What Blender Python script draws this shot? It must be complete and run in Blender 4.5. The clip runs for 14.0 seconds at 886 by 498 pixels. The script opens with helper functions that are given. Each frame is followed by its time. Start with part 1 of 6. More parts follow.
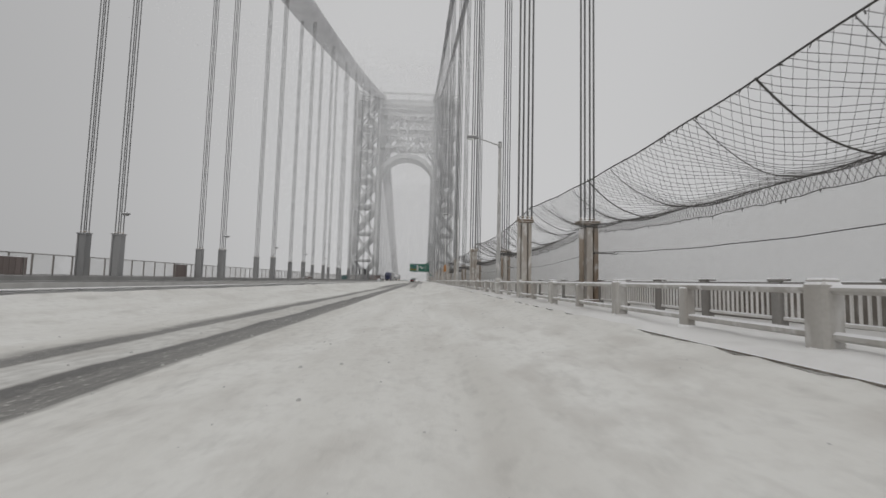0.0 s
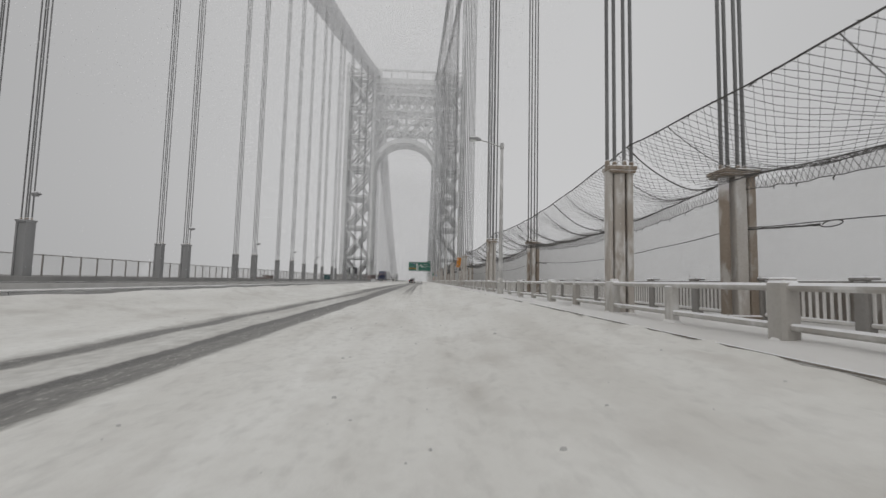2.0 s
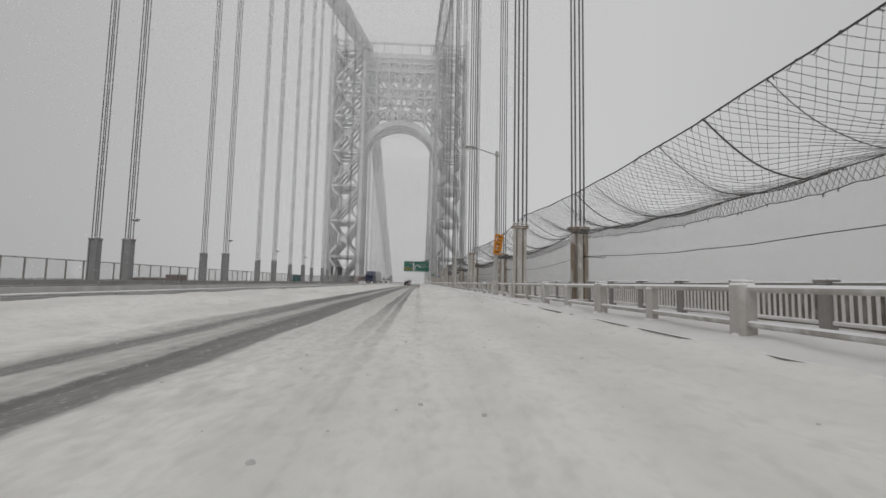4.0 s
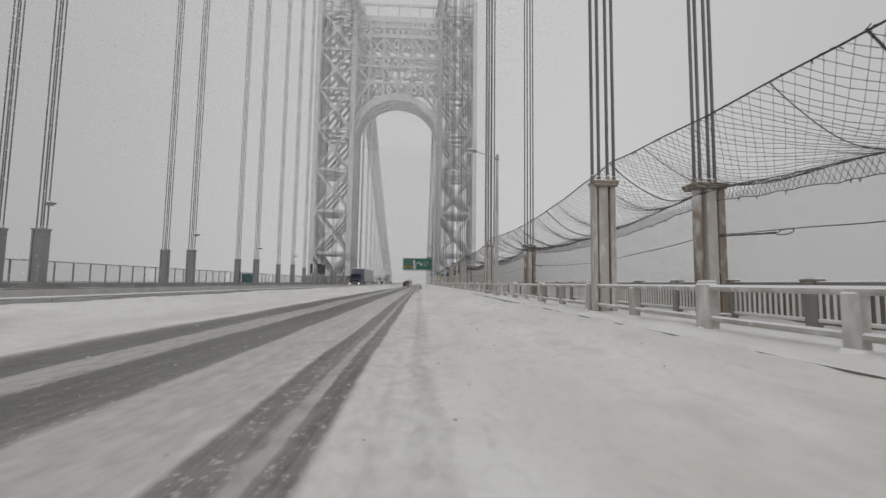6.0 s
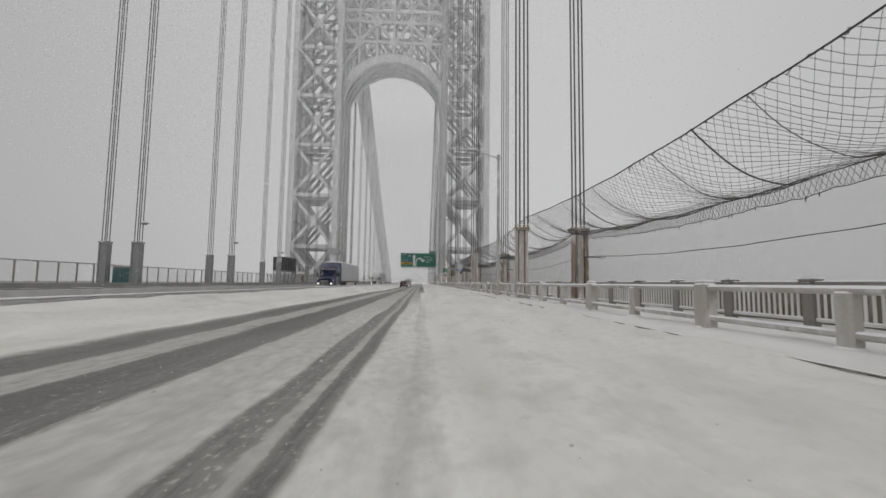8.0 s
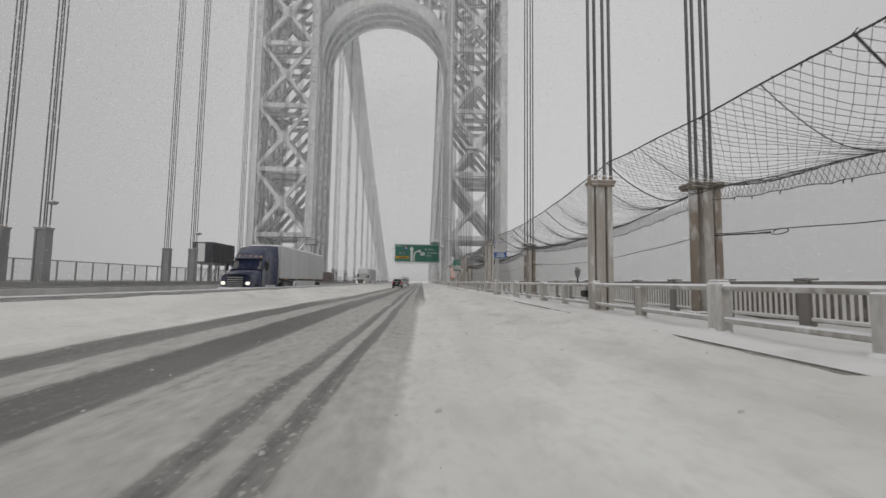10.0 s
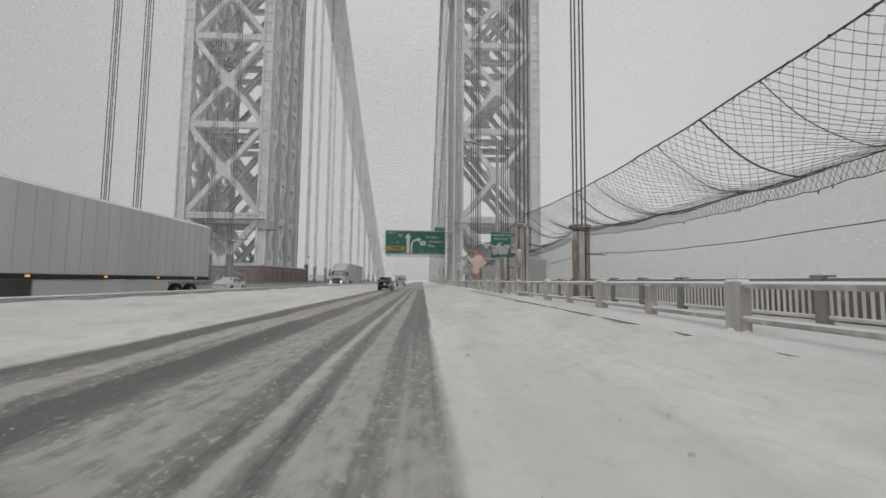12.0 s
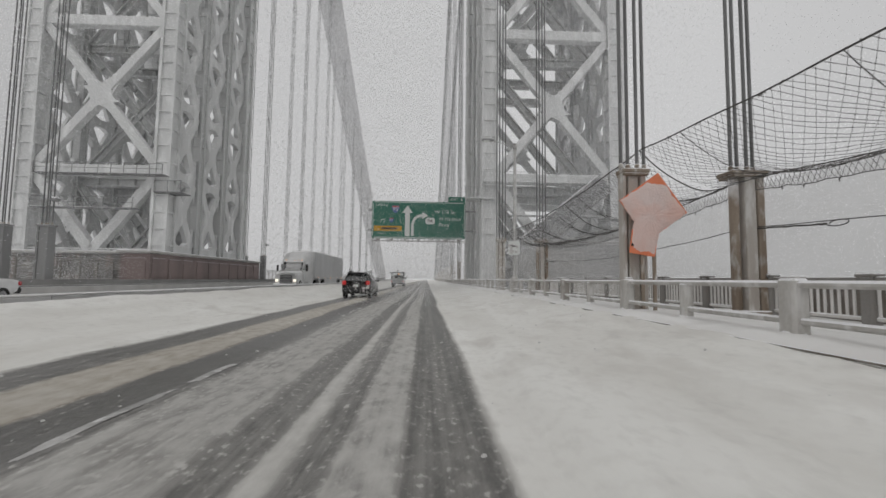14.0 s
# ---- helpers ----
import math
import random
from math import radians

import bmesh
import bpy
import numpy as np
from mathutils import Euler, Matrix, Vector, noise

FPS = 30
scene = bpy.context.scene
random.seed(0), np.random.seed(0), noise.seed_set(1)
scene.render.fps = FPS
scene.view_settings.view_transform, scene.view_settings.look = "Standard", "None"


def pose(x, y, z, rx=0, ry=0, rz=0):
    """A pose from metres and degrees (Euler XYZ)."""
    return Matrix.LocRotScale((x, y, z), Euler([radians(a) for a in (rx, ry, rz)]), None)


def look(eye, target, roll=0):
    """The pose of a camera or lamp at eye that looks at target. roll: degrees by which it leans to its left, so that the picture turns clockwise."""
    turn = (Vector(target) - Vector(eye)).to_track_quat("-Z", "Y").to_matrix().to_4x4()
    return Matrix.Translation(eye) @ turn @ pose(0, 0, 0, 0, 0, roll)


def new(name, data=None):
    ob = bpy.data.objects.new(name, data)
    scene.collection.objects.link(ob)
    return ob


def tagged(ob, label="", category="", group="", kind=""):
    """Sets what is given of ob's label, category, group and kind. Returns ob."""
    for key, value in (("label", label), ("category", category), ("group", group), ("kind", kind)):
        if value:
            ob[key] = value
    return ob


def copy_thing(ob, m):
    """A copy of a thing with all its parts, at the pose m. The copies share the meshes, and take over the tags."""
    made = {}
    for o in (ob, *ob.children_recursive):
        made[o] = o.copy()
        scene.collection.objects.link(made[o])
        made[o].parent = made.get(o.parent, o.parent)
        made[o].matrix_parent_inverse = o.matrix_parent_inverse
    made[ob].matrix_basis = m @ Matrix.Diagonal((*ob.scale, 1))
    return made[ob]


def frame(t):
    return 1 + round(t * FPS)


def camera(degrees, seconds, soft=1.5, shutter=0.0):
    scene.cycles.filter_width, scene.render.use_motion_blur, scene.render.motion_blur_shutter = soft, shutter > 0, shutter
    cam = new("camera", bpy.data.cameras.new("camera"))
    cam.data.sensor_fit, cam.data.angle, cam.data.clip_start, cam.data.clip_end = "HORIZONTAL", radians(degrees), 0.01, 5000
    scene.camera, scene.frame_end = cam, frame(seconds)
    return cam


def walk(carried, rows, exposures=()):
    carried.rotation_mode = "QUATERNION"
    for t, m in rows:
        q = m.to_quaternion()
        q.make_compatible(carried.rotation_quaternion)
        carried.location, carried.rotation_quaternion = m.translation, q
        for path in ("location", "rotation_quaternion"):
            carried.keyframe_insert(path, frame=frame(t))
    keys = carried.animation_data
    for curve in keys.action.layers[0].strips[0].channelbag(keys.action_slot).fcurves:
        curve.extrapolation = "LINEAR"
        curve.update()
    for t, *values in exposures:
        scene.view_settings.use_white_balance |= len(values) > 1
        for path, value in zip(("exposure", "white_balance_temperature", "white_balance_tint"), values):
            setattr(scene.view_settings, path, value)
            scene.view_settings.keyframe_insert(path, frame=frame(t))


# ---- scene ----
cam = camera(92.4, 14.0, soft=1.55, shutter=0.04)
PATH = [
    (0, (-0.162, -36.294, 1.275), (-0.068, -34.302, 1.424), 1.42),
    (0.5, (-0.208, -29.602, 1.274), (-0.109, -27.610, 1.426), 1.60),
    (1, (-0.253, -22.915, 1.273), (-0.155, -20.923, 1.424), 1.59),
    (1.5, (-0.295, -16.234, 1.269), (-0.198, -14.242, 1.422), 1.49),
    (2, (-0.328, -9.542, 1.262), (-0.234, -7.550, 1.412), 1.32),
    (2.5, (-0.356, -2.860, 1.264), (-0.260, -0.868, 1.418), 1.41),
    (3, (-0.380, 3.836, 1.267), (-0.278, 5.827, 1.423), 1.41),
    (5.5, (-0.486, 37.380, 1.300), (-0.380, 39.370, 1.462), 0.82),
    (6, (-0.503, 44.200, 1.301), (-0.401, 46.191, 1.461), 0.81),
    (6.5, (-0.519, 51.020, 1.301), (-0.419, 53.011, 1.462), 0.72),
    (7, (-0.535, 57.900, 1.299), (-0.438, 59.891, 1.457), 0.64),
    (7.5, (-0.541, 64.830, 1.300), (-0.442, 66.821, 1.458), 0.78),
    (8, (-0.523, 71.520, 1.303), (-0.427, 73.512, 1.462), 0.78),
    (10.5, (-0.415, 105.894, 1.308), (-0.319, 107.886, 1.460), 0.83),
    (11, (-0.406, 112.810, 1.306), (-0.304, 114.802, 1.456), 0.64),
    (11.5, (-0.415, 119.761, 1.301), (-0.315, 121.753, 1.450), 0.61),
    (12, (-0.451, 126.733, 1.298), (-0.355, 128.725, 1.448), 0.57),
    (12.5, (-0.511, 133.762, 1.298), (-0.418, 135.755, 1.445), 0.74),
    (13, (-0.588, 140.786, 1.295), (-0.498, 142.779, 1.440), 0.80),
    (13.5, (-0.677, 147.702, 1.293), (-0.592, 149.695, 1.440), 0.86),
    (14, (-0.772, 154.614, 1.290), (-0.696, 156.607, 1.433), 0.72),
]
walk(cam, [(t, look(eye, target, roll)) for t, eye, target, roll in PATH],
     exposures=[(0.0, 0.04), (8.0, 0.06), (11.0, 0.10), (12.5, 0.15), (14.0, 0.15)])

# ---- world and light: heavy overcast in falling snow ----
world = bpy.data.worlds.new("overcast")
scene.world = world
world.use_nodes = True
wn = world.node_tree
sky = wn.nodes.new("ShaderNodeTexSky")
sky.sky_type, sky.sun_disc = "NISHITA", False
sky.sun_elevation, sky.sun_rotation = radians(56), radians(200)
sky.dust_density, sky.air_density = 6.0, 1.0
grey = wn.nodes.new("ShaderNodeHueSaturation")
grey.inputs["Saturation"].default_value = 0.06
grey.inputs["Value"].default_value = 0.05
cloud = wn.nodes.new("ShaderNodeMix")
cloud.data_type = "RGBA"
cloud.inputs[0].default_value = 0.86
where = wn.nodes.new("ShaderNodeTexCoord")
split = wn.nodes.new("ShaderNodeSeparateXYZ")
wn.links.new(where.outputs["Generated"], split.inputs[0])
tone = wn.nodes.new("ShaderNodeValToRGB")
tone.color_ramp.interpolation = "EASE"
while len(tone.color_ramp.elements) < 4:
    tone.color_ramp.elements.new(0.5)
for stop, (place, grade) in zip(tone.color_ramp.elements, ((0.06, 0.425), (0.45, 0.60), (0.68, 0.60), (0.92, 0.52))):
    stop.position, stop.color = place, (grade, grade, grade * 1.008, 1)
across = wn.nodes.new("ShaderNodeMapRange")
across.inputs[1].default_value, across.inputs[2].default_value = -1.0, 1.0
wn.links.new(split.outputs[0], across.inputs[0])
wn.links.new(across.outputs[0], tone.inputs[0])
wn.links.new(tone.outputs[0], cloud.inputs[7])
wn.links.new(sky.outputs[0], grey.inputs["Color"])
wn.links.new(grey.outputs[0], cloud.inputs[6])
back = wn.nodes["Background"]
wn.links.new(cloud.outputs[2], back.inputs["Color"])
back.inputs["Strength"].default_value = 1.0

sun = new("sun", bpy.data.lights.new("sun", "SUN"))
sun.data.energy, sun.data.angle, sun.data.color = 0.55, radians(60), (1.0, 0.98, 0.95)
sun.matrix_world = look((0, 0, 50), (8, 22, 15))


# ---- materials ----
def material(name, rough=0.6, metal=0.0):
    m = bpy.data.materials.new(name)
    m.use_nodes = True
    b = m.node_tree.nodes["Principled BSDF"]
    b.inputs["Roughness"].default_value = rough
    b.inputs["Metallic"].default_value = metal
    return m, m.node_tree, b


def node(nt, kind, **values):
    n = nt.nodes.new(kind)
    for key, v in values.items():
        n.inputs[key.replace("_", " ")].default_value = v
    return n


def noise_tex(nt, scale, detail=4.0, stretch=(1, 1, 1), world_space=True):
    """Noise in world or object space, in metres."""
    if world_space:
        src = nt.nodes.new("ShaderNodeNewGeometry").outputs["Position"]
    else:
        src = nt.nodes.new("ShaderNodeTexCoord").outputs["Object"]
    mp = nt.nodes.new("ShaderNodeMapping")
    mp.inputs["Scale"].default_value = stretch
    nt.links.new(src, mp.inputs["Vector"])
    n = node(nt, "ShaderNodeTexNoise", Scale=scale, Detail=detail)
    nt.links.new(mp.outputs[0], n.inputs["Vector"])
    return n.outputs[0]


def ramp(nt, fac, stops):
    r = nt.nodes.new("ShaderNodeValToRGB")
    while len(r.color_ramp.elements) < len(stops):
        r.color_ramp.elements.new(0.5)
    for e, (p, c) in zip(r.color_ramp.elements, stops):
        e.position = p
        e.color = (*c, 1) if isinstance(c, tuple) else (c, c, c, 1)
    nt.links.new(fac, r.inputs[0])
    return r.outputs[0]


def blend(nt, fac, a, b):
    m = nt.nodes.new("ShaderNodeMix")
    m.data_type = "RGBA"
    for sock, v in ((m.inputs[0], fac), (m.inputs[6], a), (m.inputs[7], b)):
        if isinstance(v, bpy.types.NodeSocket):
            nt.links.new(v, sock)
        else:
            sock.default_value = (*v, 1) if isinstance(v, tuple) else v
    return m.outputs[2]


def math_node(nt, op, a, b=None, c=None):
    m = nt.nodes.new("ShaderNodeMath")
    m.operation = op
    for sock, v in zip(m.inputs, (a, b, c)):
        if isinstance(v, bpy.types.NodeSocket):
            nt.links.new(v, sock)
        elif v is not None:
            sock.default_value = v
    return m.outputs[0]


def bump(nt, b, height, strength, distance):
    n = node(nt, "ShaderNodeBump", Strength=strength, Distance=distance)
    nt.links.new(height, n.inputs["Height"])
    nt.links.new(n.outputs[0], b.inputs["Normal"])


def axis(nt, n):
    geo = nt.nodes.new("ShaderNodeNewGeometry")
    sep = nt.nodes.new("ShaderNodeSeparateXYZ")
    nt.links.new(geo.outputs["Position"], sep.inputs[0])
    return sep.outputs[n]


def up_facing(nt):
    geo = nt.nodes.new("ShaderNodeNewGeometry")
    sep = nt.nodes.new("ShaderNodeSeparateXYZ")
    nt.links.new(geo.outputs["Normal"], sep.inputs[0])
    return sep.outputs[2]


SNOW = (0.86, 0.86, 0.87)


def painted(name, light, dark, scale=0.8, rough=0.6, snow=0.0, streak=(1, 1, 0.15), stain=None, metal=0.0, world_space=True):
    """Weathered paint: two tones, streaks downwards, stains, and settled snow on what faces up."""
    m, nt, b = material(name, rough, metal)
    big = noise_tex(nt, scale, 5, streak, world_space)
    fine = noise_tex(nt, scale * 14, 3, (1, 1, 1), world_space)
    c = blend(nt, ramp(nt, big, [(0.3, 0.0), (0.7, 1.0)]), dark, light)
    c = blend(nt, math_node(nt, "MULTIPLY", ramp(nt, fine, [(0.45, 0.0), (0.75, 1.0)]), 0.35), c, dark)
    if stain:
        spots = noise_tex(nt, scale * 2.3, 6, (1.3, 1.3, 0.45), world_space)
        c = blend(nt, ramp(nt, spots, [(0.52, 0.0), (0.66, 0.85)]), c, stain)
    if snow:
        patch = noise_tex(nt, 3.0, 4, (1, 1, 1), world_space)
        top = math_node(nt, "ADD", up_facing(nt), math_node(nt, "MULTIPLY", patch, snow))
        c = blend(nt, ramp(nt, top, [(0.62, 0.0), (0.85, 1.0)]), c, SNOW)
    nt.links.new(c, b.inputs["Base Color"])
    bump(nt, b, fine, 0.25, 0.01)
    return m


def plain(name, colour, rough=0.6, metal=0.0, vary=0.25, scale=4.0):
    m, nt, b = material(name, rough, metal)
    n = noise_tex(nt, scale, 4, (1, 1, 1), False)
    low = tuple(v * (1 - vary) for v in colour)
    nt.links.new(blend(nt, n, low, colour), b.inputs["Base Color"])
    return m


# Paler than the tower's own silver grey: distance haze is put into the colour.
steel = painted("hazed_tower_steel", (0.66, 0.665, 0.66), (0.55, 0.555, 0.55), 0.35, 0.5, snow=0.3, stain=(0.77, 0.775, 0.77))
# Slightly darker copy of the tower grey for inner rows, soffit struts and floors.
steel_in = painted("hazed_inner_steel", (0.58, 0.585, 0.58), (0.47, 0.475, 0.47), 0.35, 0.55, snow=0.25)
pillar_paint = painted("hanger_post_paint", (0.56, 0.54, 0.51), (0.36, 0.315, 0.27), 1.7, 0.75, snow=0.3, stain=(0.64, 0.63, 0.61))
pillar_brown = painted("hanger_post_brown", (0.36, 0.315, 0.265), (0.20, 0.145, 0.10), 1.7, 0.75, snow=0.3, stain=(0.52, 0.50, 0.47))
# Far post grey lifted a step, with the haze over it in the colour.
pillar_grey = painted("hazed_far_post_paint", (0.27, 0.27, 0.27), (0.19, 0.19, 0.19), 0.9, 0.7, snow=0.2)
rope_metal = painted("suspender_wire", (0.21, 0.21, 0.21), (0.13, 0.13, 0.13), 2.0, 0.6)
cable_paint = painted("main_cable_paint", (0.40, 0.40, 0.40), (0.29, 0.29, 0.295), 0.4, 0.6, snow=0.3)
rail_paint = painted("white_rail_paint", (0.55, 0.54, 0.515), (0.34, 0.315, 0.285), 1.4, 0.65, snow=0.38, stain=(0.66, 0.65, 0.635))
weathered_dark = painted("weathered_dark_steel", (0.26, 0.238, 0.215), (0.15, 0.128, 0.105), 1.7, 0.75, snow=0.3, stain=(0.36, 0.34, 0.32))
rail_dark = painted("walkway_rail_paint", (0.31, 0.30, 0.285), (0.20, 0.185, 0.17), 1.6, 0.7, snow=0.35)
picket_paint = painted("picket_paint", (0.80, 0.79, 0.77), (0.60, 0.58, 0.55), 2.0, 0.65, snow=0.3)
net_cord = plain("net_cord", (0.10, 0.095, 0.09), 0.9)
frost_cord = plain("frosted_cord", (0.18, 0.175, 0.17), 0.9)
mesh_wire = plain("galvanised_wire", (0.46, 0.455, 0.44), 0.5, 0.1)
concrete = painted("barrier_concrete", (0.52, 0.515, 0.50), (0.38, 0.37, 0.355), 0.7, 0.85, snow=0.35)
dark_wall = painted("tower_base_wall", (0.33, 0.33, 0.33), (0.24, 0.24, 0.24), 0.6, 0.8, snow=0.3)


def snow_material(name, base, dirt, amount):
    m, nt, b = material(name, 0.75)
    big = noise_tex(nt, 0.35, 5, (1, 0.35, 1))
    mid = noise_tex(nt, 2.2, 5, (1, 0.6, 1))
    fine = noise_tex(nt, 18.0, 4)
    c = blend(nt, math_node(nt, "MULTIPLY", ramp(nt, big, [(0.42, 0.0), (0.72, 1.0)]), amount), base, dirt)
    c = blend(nt, math_node(nt, "MULTIPLY", ramp(nt, mid, [(0.5, 0.0), (0.75, 1.0)]), amount * 0.6), c, dirt)
    nt.links.new(c, b.inputs["Base Color"])
    bump(nt, b, math_node(nt, "ADD", mid, math_node(nt, "MULTIPLY", fine, 0.4)), 0.45, 0.05)
    return m


snow = snow_material("drifted_snow", (0.86, 0.86, 0.86), (0.60, 0.585, 0.56), 0.55)
kerb_snow = snow_material("trodden_kerb_snow", (0.80, 0.795, 0.785), (0.56, 0.545, 0.52), 0.6)
# The white of the fog over the water, put into the river's colour.
river_white = snow_material("fog_white_river", (0.80, 0.80, 0.81), (0.72, 0.72, 0.73), 0.3)


def road_material():
    """Packed snow worn to wet asphalt along the wheel tracks; the wear grows towards the tower."""
    m, nt, b = material("snowy_asphalt", 0.7)
    x, y = axis(nt, 0), axis(nt, 1)
    wob = noise_tex(nt, 0.09, 3, (1, 1, 1))
    wob2 = noise_tex(nt, 1.1, 4, (1, 0.22, 1))
    xs = math_node(nt, "ADD", x, math_node(nt, "MULTIPLY", math_node(nt, "SUBTRACT", wob, 0.5), 0.30))
    xs = math_node(nt, "ADD", xs, math_node(nt, "MULTIPLY", math_node(nt, "SUBTRACT", wob2, 0.5), 0.10))
    u = math_node(nt, "DIVIDE", math_node(nt, "ADD", xs, 8.0), 10.0)

    def bands(rows):
        return ramp(nt, u, [((p + 8.0) / 10.0, v) for p, v in rows])

    early = bands([(-6.6, 0.05), (-6.3, 0.5), (-6.1, 0.82), (-5.62, 0.78), (-5.48, 0.28), (-4.66, 0.25), (-4.58, 0.98), (-4.46, 0.92), (-4.38, 0.76), (-3.75, 0.74), (-3.52, 0.12), (-2.0, 0.06)])
    middle = bands([(-7.35, 0.05), (-7.15, 0.5), (-6.9, 0.86), (-6.1, 0.92), (-5.92, 0.46), (-5.0, 0.46), (-4.9, 1.0), (-4.72, 0.97), (-4.62, 0.86), (-3.75, 0.82), (-3.55, 0.36), (-2.7, 0.34), (-2.4, 0.32), (-1.3, 0.12), (-0.2, 0.04)])
    drift = ramp(nt, math_node(nt, "DIVIDE", y, 100.0), [(0.36, 1.0), (0.62, 0.0)])
    own = ramp(nt, math_node(nt, "SUBTRACT", u, math_node(nt, "MULTIPLY", drift, 0.012)), [((p + 8.0) / 10.0, v) for p, v in [(-2.32, 0.0), (-2.2, 0.74), (-1.86, 0.68), (-1.77, 0.42), (-1.67, 0.42), (-1.61, 0.78), (-1.39, 0.74), (-1.31, 0.16), (-0.75, 0.14), (-0.6, 0.28), (-0.4, 0.2), (-0.2, 0.0)]])
    middle = math_node(nt, "MAXIMUM", middle, own)
    later = bands([(-7.0, 0.05), (-6.75, 0.78), (-5.85, 0.86), (-5.65, 0.44), (-4.85, 0.42), (-4.7, 0.95), (-3.75, 0.90), (-3.5, 0.48), (-2.25, 0.44), (-2.12, 0.78), (-1.98, 0.72), (-1.92, 0.40), (-1.72, 0.40), (-1.64, 0.80), (-1.42, 0.76), (-1.36, 0.48), (-0.7, 0.42), (-0.5, 0.06)])
    late = bands([(-6.5, 0.05), (-6.25, 0.84), (-5.38, 0.86), (-5.2, 0.44), (-4.5, 0.44), (-4.36, 0.95), (-3.52, 0.88), (-3.32, 0.52), (-2.42, 0.50), (-2.3, 0.78), (-2.0, 0.75), (-1.93, 0.36), (-1.82, 0.36), (-1.74, 0.6), (-1.66, 0.74), (-1.48, 0.72), (-1.4, 0.48), (-1.0, 0.48), (-0.93, 0.78), (-0.66, 0.76), (-0.62, 0.66), (-0.56, 0.78), (-0.27, 0.82), (-0.14, 0.05)])
    yy = math_node(nt, "ADD", y, math_node(nt, "MULTIPLY", math_node(nt, "SUBTRACT", noise_tex(nt, 0.6, 3, (1, 0.1, 1)), 0.5), 16.0))

    def from_to(y0, y1):
        f = nt.nodes.new("ShaderNodeMapRange")
        f.inputs[1].default_value, f.inputs[2].default_value = y0, y1
        nt.links.new(yy, f.inputs[0])
        return f.outputs[0]

    wear = blend(nt, from_to(18, 46), early, middle)
    wear = blend(nt, from_to(88, 108), wear, later)
    wear = blend(nt, from_to(121, 137), wear, late)
    streaks = noise_tex(nt, 5.0, 5, (1, 0.035, 1))
    lumps = noise_tex(nt, 6.5, 8, (1, 0.45, 1))
    wear = math_node(nt, "ADD", wear, math_node(nt, "MULTIPLY", math_node(nt, "SUBTRACT", streaks, 0.5), 0.22))
    wear = math_node(nt, "ADD", wear, math_node(nt, "MULTIPLY", math_node(nt, "SUBTRACT", lumps, 0.5), 0.46))
    lines = noise_tex(nt, 15.0, 4, (1, 0.012, 1))
    clods = ramp(nt, noise_tex(nt, 17.0, 5, (1, 0.6, 1)), [(0.55, 0.0), (0.68, 1.0)])
    inside = ramp(nt, wear, [(0.40, 0.0), (0.70, 1.0)])
    wear = math_node(nt, "ADD", wear, math_node(nt, "MULTIPLY", math_node(nt, "SUBTRACT", lines, 0.5), math_node(nt, "MULTIPLY", inside, 0.52)))
    wear = math_node(nt, "SUBTRACT", wear, math_node(nt, "MULTIPLY", math_node(nt, "MULTIPLY", clods, inside), 0.26))
    grit = noise_tex(nt, 60.0, 3)
    packed = blend(nt, ramp(nt, noise_tex(nt, 0.8, 5, (1, 0.15, 1)), [(0.35, 0.0), (0.7, 1.0)]), (0.80, 0.797, 0.768), (0.67, 0.658, 0.622))
    smudge = ramp(nt, noise_tex(nt, 1.6, 7, (1, 0.5, 1)), [(0.50, 0.0), (0.70, 0.55)])
    packed = blend(nt, math_node(nt, "MULTIPLY", smudge, ramp(nt, noise_tex(nt, 0.25, 3, (1, 0.5, 1)), [(0.35, 0.0), (0.6, 1.0)])), packed, (0.50, 0.475, 0.44))
    fleck = ramp(nt, noise_tex(nt, 8.0, 7, (1, 0.7, 1)), [(0.47, 0.0), (0.70, 0.30)])
    packed = blend(nt, fleck, packed, (0.60, 0.585, 0.555))
    slush = blend(nt, grit, (0.29, 0.282, 0.265), (0.38, 0.37, 0.35))
    sand = math_node(nt, "MULTIPLY", bands([(-5.35, 0.0), (-5.2, 0.85), (-4.5, 0.85), (-4.36, 0.0)]), from_to(128, 150))
    slush = blend(nt, sand, slush, (0.31, 0.27, 0.21))
    bare = blend(nt, grit, (0.078, 0.076, 0.072), (0.14, 0.136, 0.127))
    c = blend(nt, ramp(nt, wear, [(0.08, 0.0), (0.58, 1.0)]), packed, slush)
    c = blend(nt, ramp(nt, wear, [(0.50, 0.0), (0.88, 1.0)]), c, bare)
    nt.links.new(c, b.inputs["Base Color"])
    r = blend(nt, ramp(nt, wear, [(0.3, 0.0), (0.9, 1.0)]), (0.8, 0.8, 0.8), (0.42, 0.42, 0.42))
    nt.links.new(r, b.inputs["Roughness"])
    bump(nt, b, math_node(nt, "ADD", lumps, math_node(nt, "MULTIPLY", grit, 0.25)), 0.4, 0.04)
    return m


road_mat = road_material()


